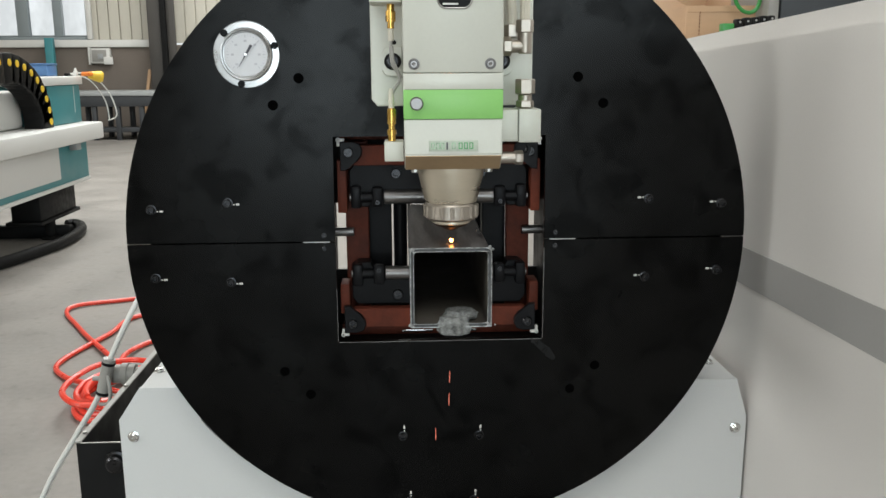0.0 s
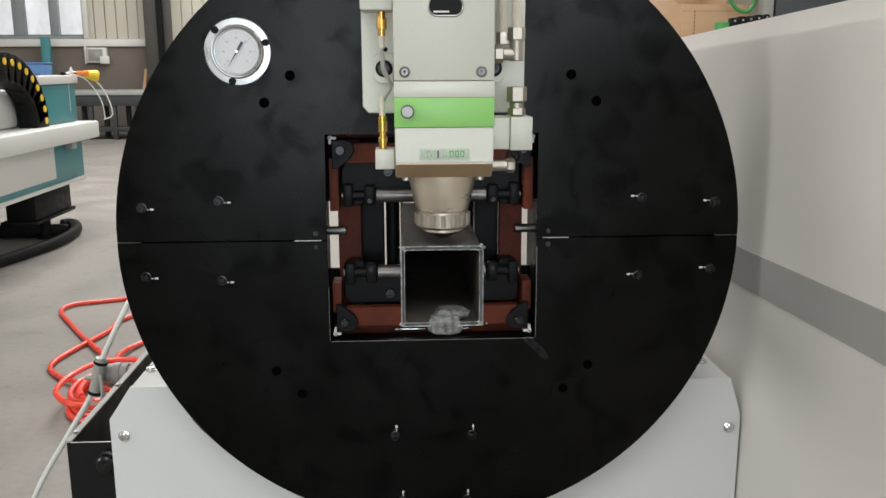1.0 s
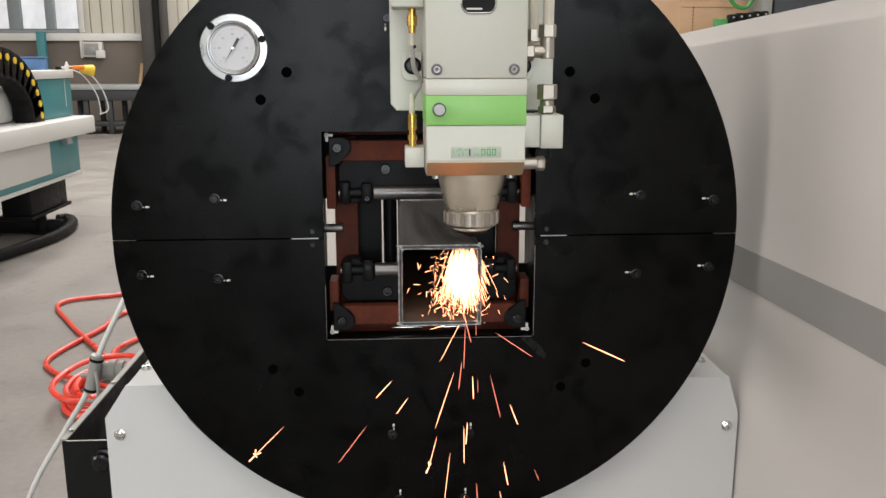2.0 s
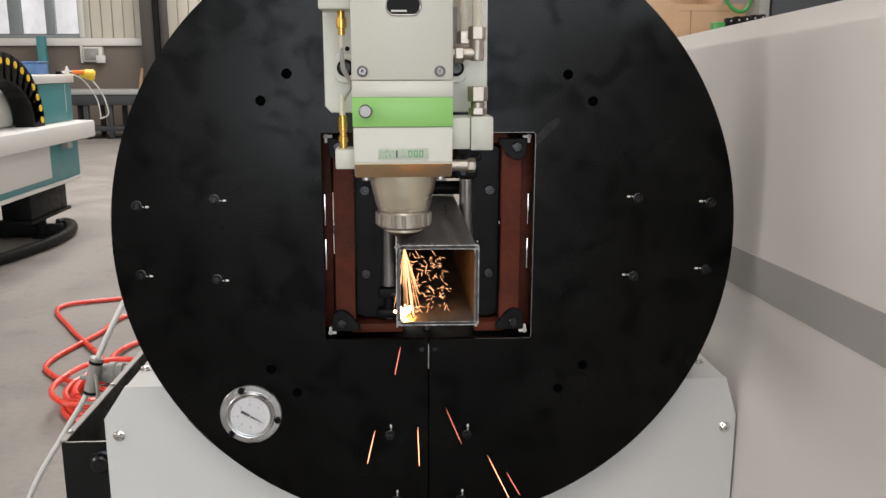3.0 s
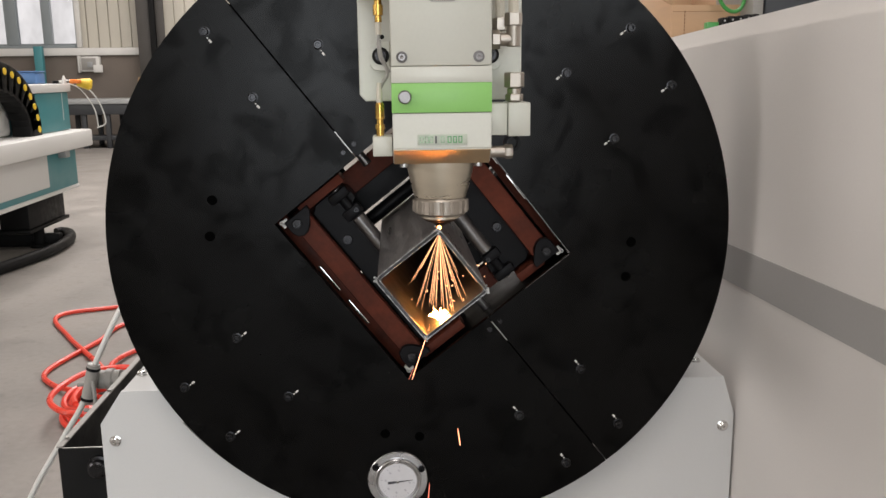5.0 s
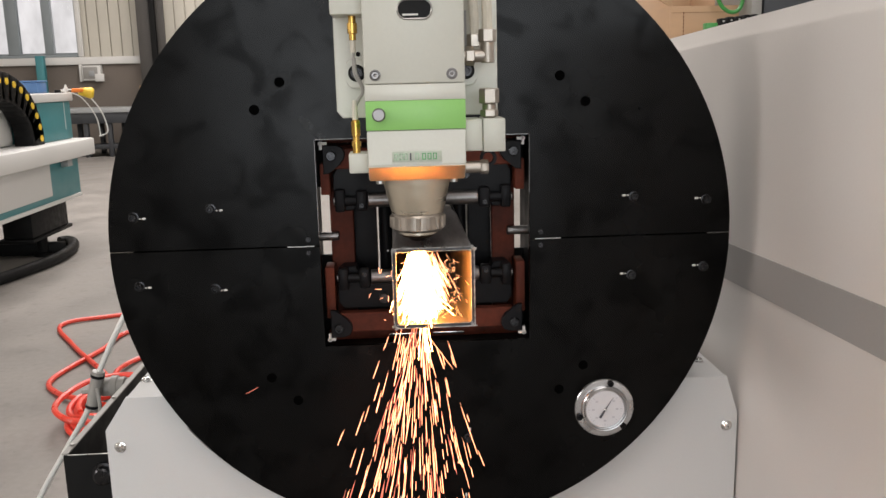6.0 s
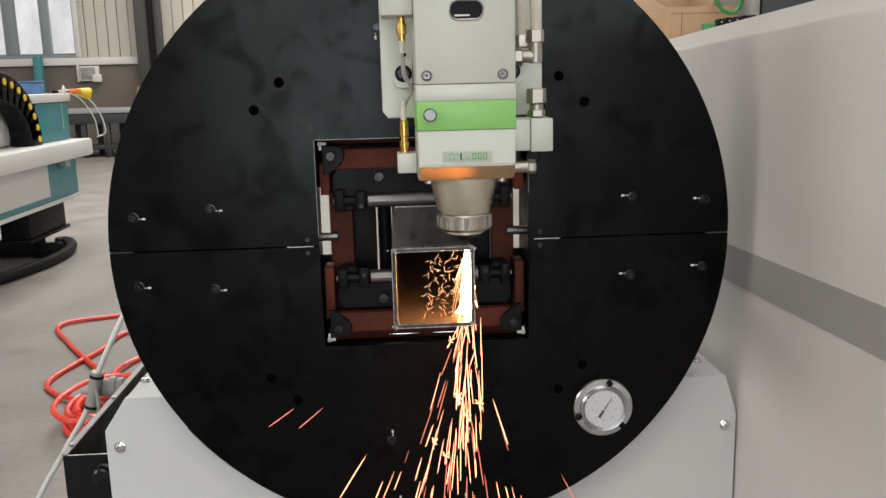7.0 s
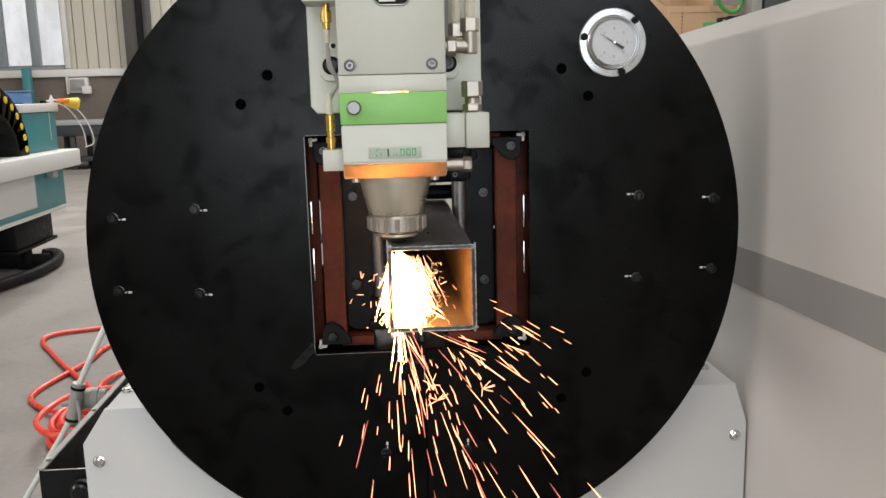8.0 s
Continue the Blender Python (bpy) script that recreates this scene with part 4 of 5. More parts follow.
# ---- laser head ----
def laser_head():
    h = thing("laser_cutting_head", (0, -0.222, 1.052), "silver white laser cutting head with a green band", "laser head")
    yF = -0.048                                    # front face, from the nozzle's axis
    x0, x1 = -0.0445, 0.0475
    Z = lambda z: z - 1.052

    def hp(name, bm, mat, label="", parent=None):
        return part(name, bm, mat, parent or h, label)
    hp("upper_body", box(x0, x1, yF, 0.05, Z(1.199), Z(1.56), 0.0018), HEAD)
    hp("collar_body", box(x0, x1, yF, 0.05, Z(1.1841), Z(1.1986), 0.0003), HEAD)
    band = hp("green_band", box(x0, x1, yF, 0.05, Z(1.157), Z(1.184), 0.0008), GREEN, "bright green band")
    part("knob", lathe([(0, 0), (0.0058, 0), (0.0062, -0.001), (0.0062, -0.005), (0.005, -0.0065), (0, -0.0065)], (-0.0325, yF, Z(1.1715)), "y", 20), ROLLER, band, "round steel knob")
    low = bmesh.new()
    prof = [(yF + 0.0004, Z(1.1565)), (yF + 0.0004, Z(1.124)), (yF + 0.016, Z(1.109)), (0.05, Z(1.109)), (0.05, Z(1.1565))]
    a = [low.verts.new((x0 + 0.0004, y, z)) for y, z in prof]
    b = [low.verts.new((x1 - 0.0004, y, z)) for y, z in prof]
    low.faces.new(a)
    low.faces.new(b[::-1])
    for i in range(5):
        low.faces.new((a[i], b[i], b[(i + 1) % 5], a[(i + 1) % 5]))
    bmesh.ops.bevel(low, geom=list(low.edges), offset=0.001, segments=2, affect="EDGES")
    lower = hp("lower_body", low, HEAD)
    bev = bmesh.new()
    n = Vector((0, -0.69, -0.72))
    q = [Vector((x0 + 0.0012, yF + 0.0012, Z(1.1232))), Vector((x1 - 0.0012, yF + 0.0012, Z(1.1232))), Vector((x1 - 0.0012, yF + 0.0155, Z(1.1095))), Vector((x0 + 0.0012, yF + 0.0155, Z(1.1095)))]
    lo, hi = [bev.verts.new(p - n * 0.001) for p in q], [bev.verts.new(p + n * 0.0007) for p in q]
    bev.faces.new(hi)
    bev.faces.new(lo[::-1])
    for i in range(4):
        bev.faces.new((lo[i], lo[(i + 1) % 4], hi[(i + 1) % 4], hi[i]))
    part("bevel_edge", bev, BEVEL, lower, "bevelled metal lower edge tinted with the warm glow it mirrors")
    tag = part("name_plate", box(-0.0215, 0.0245, yF - 0.0008, yF, Z(1.1275), Z(1.1375), 0.0003), PLATE, lower, "small pale plate with green marks")
    for bars, mat in (((-0.0195, -0.0148, -0.0108, -0.0002), MARK_PALE), ((0.0062, 0.0112, 0.0162), MARK)):
        bm = bmesh.new()
        for x in bars:                                       # hollow upright marks
            for dx0, dx1, z0, z1 in ((0, 0.0008, 1.1295, 1.1356), (0.0028, 0.0036, 1.1295, 1.1356), (0.0008, 0.0028, 1.1348, 1.1356), (0.0008, 0.0028, 1.1295, 1.1303)):
                box(x + dx0, x + dx1, yF - 0.0012, yF - 0.0009, Z(z0), Z(z1), bm=bm)
        part("mark_bars", bm, mat, tag, "green printed marks")
    part("mark_bars", box(-0.0052, -0.0038, yF - 0.0012, yF - 0.0009, Z(1.1292), Z(1.1358)), INK, tag, "dark printed bar")
    for x in (-0.0345, 0.0355):
        s = hp("screw", lathe([(0.0052, -0.0002), (0.0052, -0.0008), (0.0042, -0.001), (0.0035, -0.0006), (0.0032, -0.0018), (0.0016, -0.0018), (0, -0.0004)], (x, yF, Z(1.207)), "y", 18), ROLLER)
    slot = [(0.0135 * math.copysign(1, math.cos(t)) * 0.55 + 0.0075 * math.cos(t), 1.2645 + 0.0085 * math.sin(t)) for t in np.linspace(0.01, 2 * math.pi - 0.01, 32)]
    so = hp("sight_slot", prism([(0.003 + x, Z(z)) for x, z in slot], yF - 0.0006, yF + 0.001), CHAIN, "dark oval sight glass")
    part("slot_rim", sweep([(0.003 + x * 1.04, yF - 0.0004, Z(z)) for x, z in slot + slot[:1]], 0.0009, 6), STEEL, so)
    part("slot_scale", box(-0.008, 0.006, yF - 0.0012, yF - 0.0007, Z(1.259), Z(1.2605)), TRIMW, so)
    # nozzle
    hp("cone", lathe([(0.0, 0.057), (0.0335, 0.057), (0.0325, 0.05), (0.028, 0.03), (0.0255, 0.0215), (0, 0.0215)], (0.0015, 0, 0), "z", 48), CONE, "champagne coloured nozzle cone")
    bm = lathe([(0, 0.0035), (0.0235, 0.0035), (0.0262, 0.006), (0.0262, 0.019), (0.0245, 0.0213), (0, 0.0213)], (0.0015, 0, 0), "z", 64)
    ring = hp("nozzle_ring", bm, NICKEL, "knurled bright nozzle ring")
    for k in range(16):
        a = 2 * math.pi * k / 16
        rb = rod((0.0015 + 0.0254 * math.cos(a), 0.0254 * math.sin(a), 0), "z", 0.0026, 0.0065, 0.0185, 8)
        part("rib", rb, NICKEL, ring)
    hp("nozzle_seat", lathe([(0, 0.0035), (0.0195, 0.0035), (0.0195, 0.0006), (0.0178, -0.0004), (0, -0.0004)], (0.0015, 0, 0), "z", 40), CONE, "champagne nozzle seat")
    tip = hp("nozzle_tip", lathe([(0, -0.0005), (0.0158, -0.0005), (0.0166, -0.0016), (0.0158, -0.0026), (0.013, -0.003), (0.0075, -0.0062), (0.0035, -0.0078), (0.0008, -0.0078), (0.0008, 0.0)], (0.0015, 0, 0), "z", 40), COPPER, "worn dark copper nozzle tip")
    for x in (-0.034, 0.037):
        hp("bolt", rod((x, -0.02, Z(1.1065)), "z", 0.004, -0.002, 0.003, 10), STEEL)
    # sensor block and line
    hp("sensor_block", box(-0.0635, -0.0448, -0.012, 0.02, Z(1.1145), Z(1.1335), 0.001), HEAD)
    con = hp("connector", lathe([(0, 0.0), (0.0038, 0.0), (0.0038, 0.006), (0.0046, 0.0062), (0.0046, 0.011), (0.0032, 0.0114), (0.0032, 0.016), (0.0044, 0.0164), (0.0044, 0.03), (0.003, 0.032), (0, 0.032)], (-0.0562, 0.0, Z(1.1335)), "z", 12), BRASS, "brass cable connector")
    hp("sensor_cable", sweep([(-0.0562, 0.0, Z(1.165)), (-0.0558, 0.0, Z(1.176)), (-0.0525, 0.0, Z(1.184)), (-0.0482, 0.0, Z(1.191)), (-0.0495, 0.0, Z(1.199)), (-0.0545, 0.0, Z(1.207)), (-0.0558, 0.0, Z(1.218)), (-0.0555, 0.0, Z(1.23)), (-0.0555, 0, Z(1.242))], 0.0015, 8), GREYPVC)
    hp("sensor_cable", sweep([(-0.0545, -0.002, Z(1.224)), (-0.0538, -0.002, Z(1.212)), (-0.0505, -0.001, Z(1.203)), (-0.046, 0.002, Z(1.194))], 0.0013, 8), GREYPVC)
    hp("cable_sleeve", lathe([(0, 0), (0.0029, 0), (0.0027, 0.012), (0.002, 0.02), (0, 0.02)], (-0.0562, 0, Z(1.164)), "z", 10), CABLE)
    hp("cable_sleeve", lathe([(0, 0), (0.0027, 0), (0.003, 0.012), (0, 0.012)], (-0.0555, 0, Z(1.229)), "z", 10), CABLE)
    hp("connector", lathe([(0, 0.0), (0.0034, 0.0), (0.0034, 0.006), (0.0048, 0.0064), (0.0048, 0.016), (0.0036, 0.0164), (0.0036, 0.023), (0, 0.023)], (-0.0555, 0.0, Z(1.2405)), "z", 12), BRASS, "brass cable connector")
    hp("junction_box", box(-0.075, -0.0448, -0.02, 0.03, Z(1.263), Z(1.38), 0.0015), HEAD)
    # carrier plate behind
    plate = [(-0.077, 0.5), (0.089, 0.5), (0.089, Z(1.165)), (-0.071, Z(1.165)), (-0.077, Z(1.172))]
    bp = hp("carrier_plate", prism(plate, 0.0515, 0.064, bevel=0.001), HEAD, "pale rear carrier plate")
    for s, xx in ((-1, -0.0545), (1, 0.0555)):
        # a rounded pad; a raised black disc paints the shade round its bolt
        pad = [(xx - s * -0.0105 + s * -0.007 * (1 - math.cos(t)), Z(1.21) + k * (0.0075 + 0.007 * math.sin(t))) for k, ts in ((-1, np.linspace(1.5, 0.0, 6)), (1, np.linspace(0.0, 1.5, 6))) for t in ts]
        pad += [(s * 0.0452, Z(1.2245)), (s * 0.0452, Z(1.1955))]
        lg = hp("lug", prism(pad, 0.036, 0.0512, bevel=0.0006), HEAD)
        part("counterbore_shade", lathe([(0, 0), (0.0086, 0), (0.0086, -0.0008), (0.0078, -0.001), (0, -0.001)], (xx, 0.036, Z(1.21)), "y", 24), CHAIN, lg)
        part("lug_bolt", lathe([(0, 0), (0.0062, 0), (0.0062, -0.0016), (0.0054, -0.0024), (0.0032, -0.0024), (0.0028, -0.0006), (0, -0.0006)], (xx, 0.035, Z(1.21)), "y", 16), BOLT, lg)
    # a black disc on the plate's face paints the hole's shade
    part("plate_hole", rod((-0.053, 0.0515, Z(1.229)), "y", 0.0024, -0.0006, 0.0, 12), CHAIN, bp)
    part("plate_slot", box(0.0515, 0.058, 0.0508, 0.0515, Z(1.2), Z(1.27), 0.0002), GREYTOP, bp)
    # gas block and fittings
    hp("gas_block", box(0.048, 0.0665, -0.012, 0.03, Z(1.133), Z(1.1635), 0.001), HEAD)
    hp("gas_block", box(0.067, 0.0885, -0.014, 0.03, Z(1.132), Z(1.164), 0.001), HEAD)

    def hexnut(name, at, axis, r, h0, h1, par=None):
        return part(name, lathe([(0, h0), (r * 0.9, h0), (r, h0 + 0.001), (r, h1 - 0.001), (r * 0.9, h1), (0, h1)], at, axis, 6), NICKEL, par or h)
    f = hp("gas_fitting", rod((0.0745, 0, Z(1.164)), "z", 0.0068, 0.0, 0.014, 18), NICKEL, "nickel plated gas fitting")
    hexnut("nut", (0.0745, 0, Z(1.164)), "z", 0.0088, 0.001, 0.008, f)
    hexnut("nut", (0.0745, 0, Z(1.178)), "z", 0.0098, 0.0, 0.0145, f)
    e = hp("elbow_fitting", rod((0.048, 0, Z(1.2235)), "x", 0.0062, 0.0, 0.026, 18), NICKEL, "nickel plated elbow fitting")
    hexnut("nut", (0.048, 0, Z(1.2235)), "x", 0.0092, 0.004, 0.0125, e)
    part("elbow", rod((0.0735, 0, Z(1.2165)), "z", 0.0068, 0.0, 0.022, 18), NICKEL, e)
    hexnut("nut", (0.0735, 0, Z(1.236)), "z", 0.0085, 0.0, 0.0125, e)
    hexnut("nut", (0.0625, 0.012, Z(1.232)), "z", 0.0078, 0.0, 0.0125, e)
    hp("gas_hose", sweep([(0.0735, 0.0, Z(1.248)), (0.073, 0.002, Z(1.28)), (0.068, 0.006, Z(1.33)), (0.064, 0.01, Z(1.4)), (0.064, 0.012, Z(1.5))], 0.0052, 10), CABLE)
    hp("gas_hose", sweep([(0.0625, 0.012, Z(1.244)), (0.061, 0.014, Z(1.28)), (0.055, 0.018, Z(1.34)), (0.056, 0.02, Z(1.5))], 0.0048, 10), CABLE)
    lp = hp("lower_port", rod((0.048, -0.008, Z(1.117)), "x", 0.0058, 0.0, 0.018, 16), NICKEL)
    hexnut("nut", (0.064, -0.008, Z(1.117)), "x", 0.0072, 0.0, 0.008, lp)
    part("port_elbow", lathe([(0.0085, 0), (0.0085, -0.004), (0.0055, -0.004), (0.005, 0), (0.0085, 0)], (0.074, 0.012, Z(1.124)), "y", 18), DARK, lp)
    return h


head = laser_head()


# ---- hot metal: jet, core, melt pool, sparks ----
def streak(bm, p, d, length, r, seg=5):
    """A thin tapered streak from p along d."""
    d = Vector(d).normalized()
    u = d.orthogonal().normalized()
    v = d.cross(u)
    p = Vector(p)
    prof = ((0.0, 0.12), (0.22, 0.8), (0.7, 1.0), (0.94, 0.75), (1.0, 0.15))
    rings = [[bm.verts.new(p + d * (length * k) + r * w * (math.cos(2 * math.pi * i / seg) * u + math.sin(2 * math.pi * i / seg) * v)) for i in range(seg)] for k, w in prof]
    for a, b in zip(rings, rings[1:]):
        for i in range(seg):
            bm.faces.new((a[i], a[(i + 1) % seg], b[(i + 1) % seg], b[i]))
    bm.faces.new(rings[0][::-1])
    bm.faces.new(rings[-1])


def hot_things():
    rnd = random.Random(11)
    bm = bmesh.new()
    for k in range(34):
        a, b = rnd.gauss(0, 0.09), rnd.gauss(0, 0.12)
        streak(bm, (0, 0, 0), (a, b, -1), rnd.uniform(0.03, 0.071), rnd.uniform(0.0001, 0.00026))
    streak(bm, (0, 0, 0), (0, 0, -1), 0.074, 0.0011, 8)
    for k in range(110):                            # glints rebounding across the tube
        a = rnd.uniform(0, 2 * math.pi)
        streak(bm, (-min(0.034, abs(rnd.gauss(0, 0.022))), rnd.gauss(0, 0.006), -rnd.uniform(0.012, 0.07)), (math.cos(a), 0, math.sin(a)), rnd.uniform(0.002, 0.009), rnd.uniform(0.0001, 0.00022))
    jet = tagged(part("melt_jet", bm, JET), "glowing jet of molten metal under the nozzle", "molten metal", kind="stuff")
    # the wide white-hot spray: a bulging ragged tongue and streaks round it
    bm = bmesh.new()
    for k in range(80):
        x0 = rnd.gauss(0, 0.0026)
        z0 = -0.0005 - abs(rnd.gauss(0, 0.012))
        d = Vector((x0 * 12 + rnd.gauss(0, 0.05), rnd.gauss(0, 0.06), -1)).normalized()
        l = rnd.uniform(0.018, 0.06)
        l = min(l, (z0 + 0.073) / -d.z)
        streak(bm, (x0, rnd.gauss(0, 0.004), z0), d, l, rnd.uniform(0.0008, 0.0026), 7)
    for k in range(6):                              # it breaks out through the cut below
        streak(bm, (rnd.gauss(0, 0.003), rnd.gauss(0, 0.003), -0.072), (rnd.gauss(-0.08, 0.16), rnd.gauss(-0.05, 0.1), -1), rnd.uniform(0.015, 0.05), rnd.uniform(0.0002, 0.0004))
    for k in range(120):
        x0, a = rnd.gauss(0, 0.003), rnd.gauss(0, 0.16)
        streak(bm, (x0, rnd.gauss(-0.003, 0.003), -rnd.uniform(0.001, 0.045)), (a + x0 * 20, -0.08, -1), rnd.uniform(0.01, 0.026), rnd.uniform(0.00012, 0.0004))
    core = tagged(part("spark_core", bm, CORE), "white hot spray of molten metal inside the tube", "molten metal", kind="stuff")
    # the broad bloom of the strongest cutting
    bm = bmesh.new()
    for k in range(95):
        x0 = rnd.gauss(0, 0.0038)
        z0 = -0.001 - abs(rnd.gauss(0, 0.014))
        d = Vector((x0 * 26 + rnd.gauss(0, 0.09), rnd.gauss(0, 0.05), -1)).normalized()
        l = min(rnd.uniform(0.02, 0.062), (z0 + 0.072) / -d.z)
        streak(bm, (x0, rnd.gauss(0, 0.003), z0), d, l, rnd.uniform(0.0005, 0.0022), 6)
    for k in range(220):
        x0, a, z0 = rnd.gauss(0, 0.006), rnd.gauss(0, 0.42), -rnd.uniform(0.001, 0.05)
        d = Vector((a + x0 * 26, -0.1, -1)).normalized()
        streak(bm, (x0, rnd.gauss(-0.004, 0.003), z0), d, min(rnd.uniform(0.01, 0.036), (z0 + 0.085) / -d.z), rnd.uniform(0.0001, 0.00026))
    bloom = tagged(part("spark_bloom", bm, CORE), "broad white hot burst of molten metal inside the tube", "molten metal", kind="stuff")
    bm = bmesh.new()
    for k in range(420):
        a, b = rnd.gauss(0, 0.18), rnd.gauss(0, 0.2)
        x0, z0 = rnd.uniform(-0.006, 0.006), -rnd.uniform(0.002, 0.03)
        l = rnd.uniform(0.012, 0.04)
        d = Vector((a, b - 0.12, -1)).normalized()
        if z0 + d.z * l < -0.0735:
            l = max(0.005, (z0 + 0.0735) / -d.z)
        streak(bm, (x0 + a * 0.03, -0.004, z0), d, l, rnd.uniform(0.00013, 0.0003))
    for k in range(230):
        a = rnd.uniform(0, 2 * math.pi)
        streak(bm, (rnd.gauss(-0.006, 0.016), -0.008, -rnd.uniform(0.008, 0.071)), (math.cos(a), -0.3, math.sin(a)), rnd.uniform(0.002, 0.009), rnd.uniform(0.00013, 0.00028))
    spray = tagged(part("spark_spray", bm, SPARK), "fine spray of glowing sparks inside the tube", "sparks", kind="stuff")
    bm = bmesh.new()
    bmesh.ops.create_icosphere(bm, subdivisions=3, radius=1.0)
    for v in bm.verts:
        d = 1 + 0.2 * noise.noise(v.co * 2.1)
        v.co = Vector((v.co.x * 0.0085 * d, v.co.y * 0.006 * d, 0.0085 + v.co.z * 0.0085 * d))
    for k in range(30):
        a = rnd.uniform(0, 2 * math.pi)
        streak(bm, (0, 0, 0.001), (math.cos(a), 0.6 * math.sin(a), rnd.uniform(0.1, 0.9)), rnd.uniform(0.012, 0.026), 0.0003)
    pool = tagged(part("melt_pool", bm, SPOT), "glowing melt spot on the tube's lower wall", "molten metal", kind="stuff")
    # the dense fall of sparks under the cut
    bm = bmesh.new()
    for k in range(230):
        a, b, far = rnd.gauss(0, 0.17), rnd.gauss(-0.03, 0.08), rnd.uniform(0.078, 0.34)
        l = rnd.uniform(0.01, 0.035)
        if abs(a * (far + l)) < 0.075 and abs(b * (far + l)) < 0.04 and far + l < 0.35:
            d = Vector((a, b, -1))
            streak(bm, d * far, d, l, rnd.uniform(0.0002, 0.0004))
    shower = tagged(part("spark_shower", bm, SPARK), "dense shower of sparks falling under the tube", "sparks", kind="stuff")
    # the ragged burst round the first cut
    bm = bmesh.new()
    for k in range(85):
        a, b, far = rnd.gauss(0, 0.62), rnd.gauss(-0.05, 0.2), rnd.uniform(0.07, 0.11) + abs(rnd.gauss(0, 0.05))
        d = Vector((a, b, -1)).normalized()
        p = Vector((rnd.gauss(0, 0.008), -0.004, -0.035)) + d * far * 0.9
        streak(bm, p, d + Vector((0, 0, -0.25)), rnd.uniform(0.006, 0.022), rnd.uniform(0.0002, 0.00045))
    for k in range(3):                                       # a few break into stars
        p = Vector((rnd.uniform(-0.05, 0.06), -0.01, -rnd.uniform(0.11, 0.17)))
        for j in range(6):
            a = rnd.uniform(0, 2 * math.pi)
            streak(bm, p, (math.cos(a), 0.2, math.sin(a)), rnd.uniform(0.005, 0.013), 0.00028)
    burst = tagged(part("spark_burst", bm, SPARK), "ragged burst of short sparks under the tube", "sparks", kind="stuff")
    bm = bmesh.new()
    bmesh.ops.create_icosphere(bm, subdivisions=2, radius=0.0021)
    ember = tagged(part("ember", bm, EMBER), "small orange ember under the nozzle", "ember")
    # at the corners: a narrow fan of thin lines, and the bright spot where it strikes
    bm = bmesh.new()
    for k in range(32):
        a, b = rnd.gauss(0, 0.27), rnd.gauss(0, 0.08)
        l = 0.098 / (1 + abs(a))
        s0 = rnd.choice((0, 0, 0, rnd.uniform(0, 0.5)))
        d = Vector((a, b, -1))
        streak(bm, d * l * s0, d, (l * rnd.uniform(0.55, 1.0) - l * s0 * 0.5) * d.length, rnd.uniform(0.00012, 0.00028))
    for k in range(26):
        a = rnd.uniform(0, 2 * math.pi)
        x = rnd.gauss(0, 0.02)
        streak(bm, (x, -0.004, -rnd.uniform(0.03, 0.095 - abs(x))), (math.cos(a), -0.2, math.sin(a)), rnd.uniform(0.0008, 0.0035), rnd.uniform(0.0003, 0.0007))
    fan = tagged(part("melt_fan", bm, JET), "narrow fan of glowing melt lines inside the tube", "molten metal", kind="stuff")
    bm = bmesh.new()
    for x, z, r in ((0, 0.002, 0.0026), (0.0038, 0.0048, 0.002), (-0.0034, 0.0038, 0.0016), (0.007, 0.008, 0.0011), (0.0008, 0.006, 0.0014)):
        bmesh.ops.create_icosphere(bm, subdivisions=2, radius=r, matrix=Matrix.Translation((x, 0, z)))
    for k in range(22):
        a = rnd.uniform(0.1, math.pi - 0.1)
        streak(bm, (0, 0, 0.003), (math.cos(a), 0.3 * math.sin(3 * a), math.sin(a)), rnd.uniform(0.005, 0.011), 0.00028)
    spot = tagged(part("melt_spot", bm, SPOT), "white hot spot where the jet strikes the tube's corner", "molten metal", kind="stuff")
    # the narrow column along the side walls
    bm = bmesh.new()
    for k in range(46):
        x0 = rnd.gauss(0, 0.0013)
        z0 = -0.0005 - abs(rnd.gauss(0, 0.014))
        d = Vector((x0 * 14 + rnd.gauss(-0.02, 0.03), rnd.gauss(0, 0.04), -1)).normalized()
        streak(bm, (x0, rnd.gauss(0, 0.002), z0), d, min(rnd.uniform(0.025, 0.065), (z0 + 0.0735) / -d.z), rnd.uniform(0.0006, 0.0017), 6)
    for k in range(70):
        a, z0 = rnd.gauss(-0.12, 0.22), -rnd.uniform(0.002, 0.05)
        d = Vector((a, rnd.gauss(-0.08, 0.08), -1)).normalized()
        streak(bm, (rnd.gauss(0, 0.0015), -0.003, z0), d, min(rnd.uniform(0.012, 0.03), (z0 + 0.08) / -d.z), rnd.uniform(0.00012, 0.0003))
    column = tagged(part("melt_column", bm, CORE), "narrow white hot column of molten metal in the tube", "molten metal", kind="stuff")
    # a glowing bead stands in for the red dot of light on the slag
    bm = bmesh.new()
    bmesh.ops.create_icosphere(bm, subdivisions=2, radius=0.0022)
    bmesh.ops.scale(bm, vec=(1.5, 1, 0.8), verts=bm.verts)
    red = tagged(part("ember", bm, RED_DOT), "small red glowing bead on the slag lump", "ember")
    return jet, core, spray, pool, ember, fan, spot, bloom, shower, column, red, burst


jet, core, spray, pool, ember, fan, spot, bloom, shower, column, red, burst = hot_things()


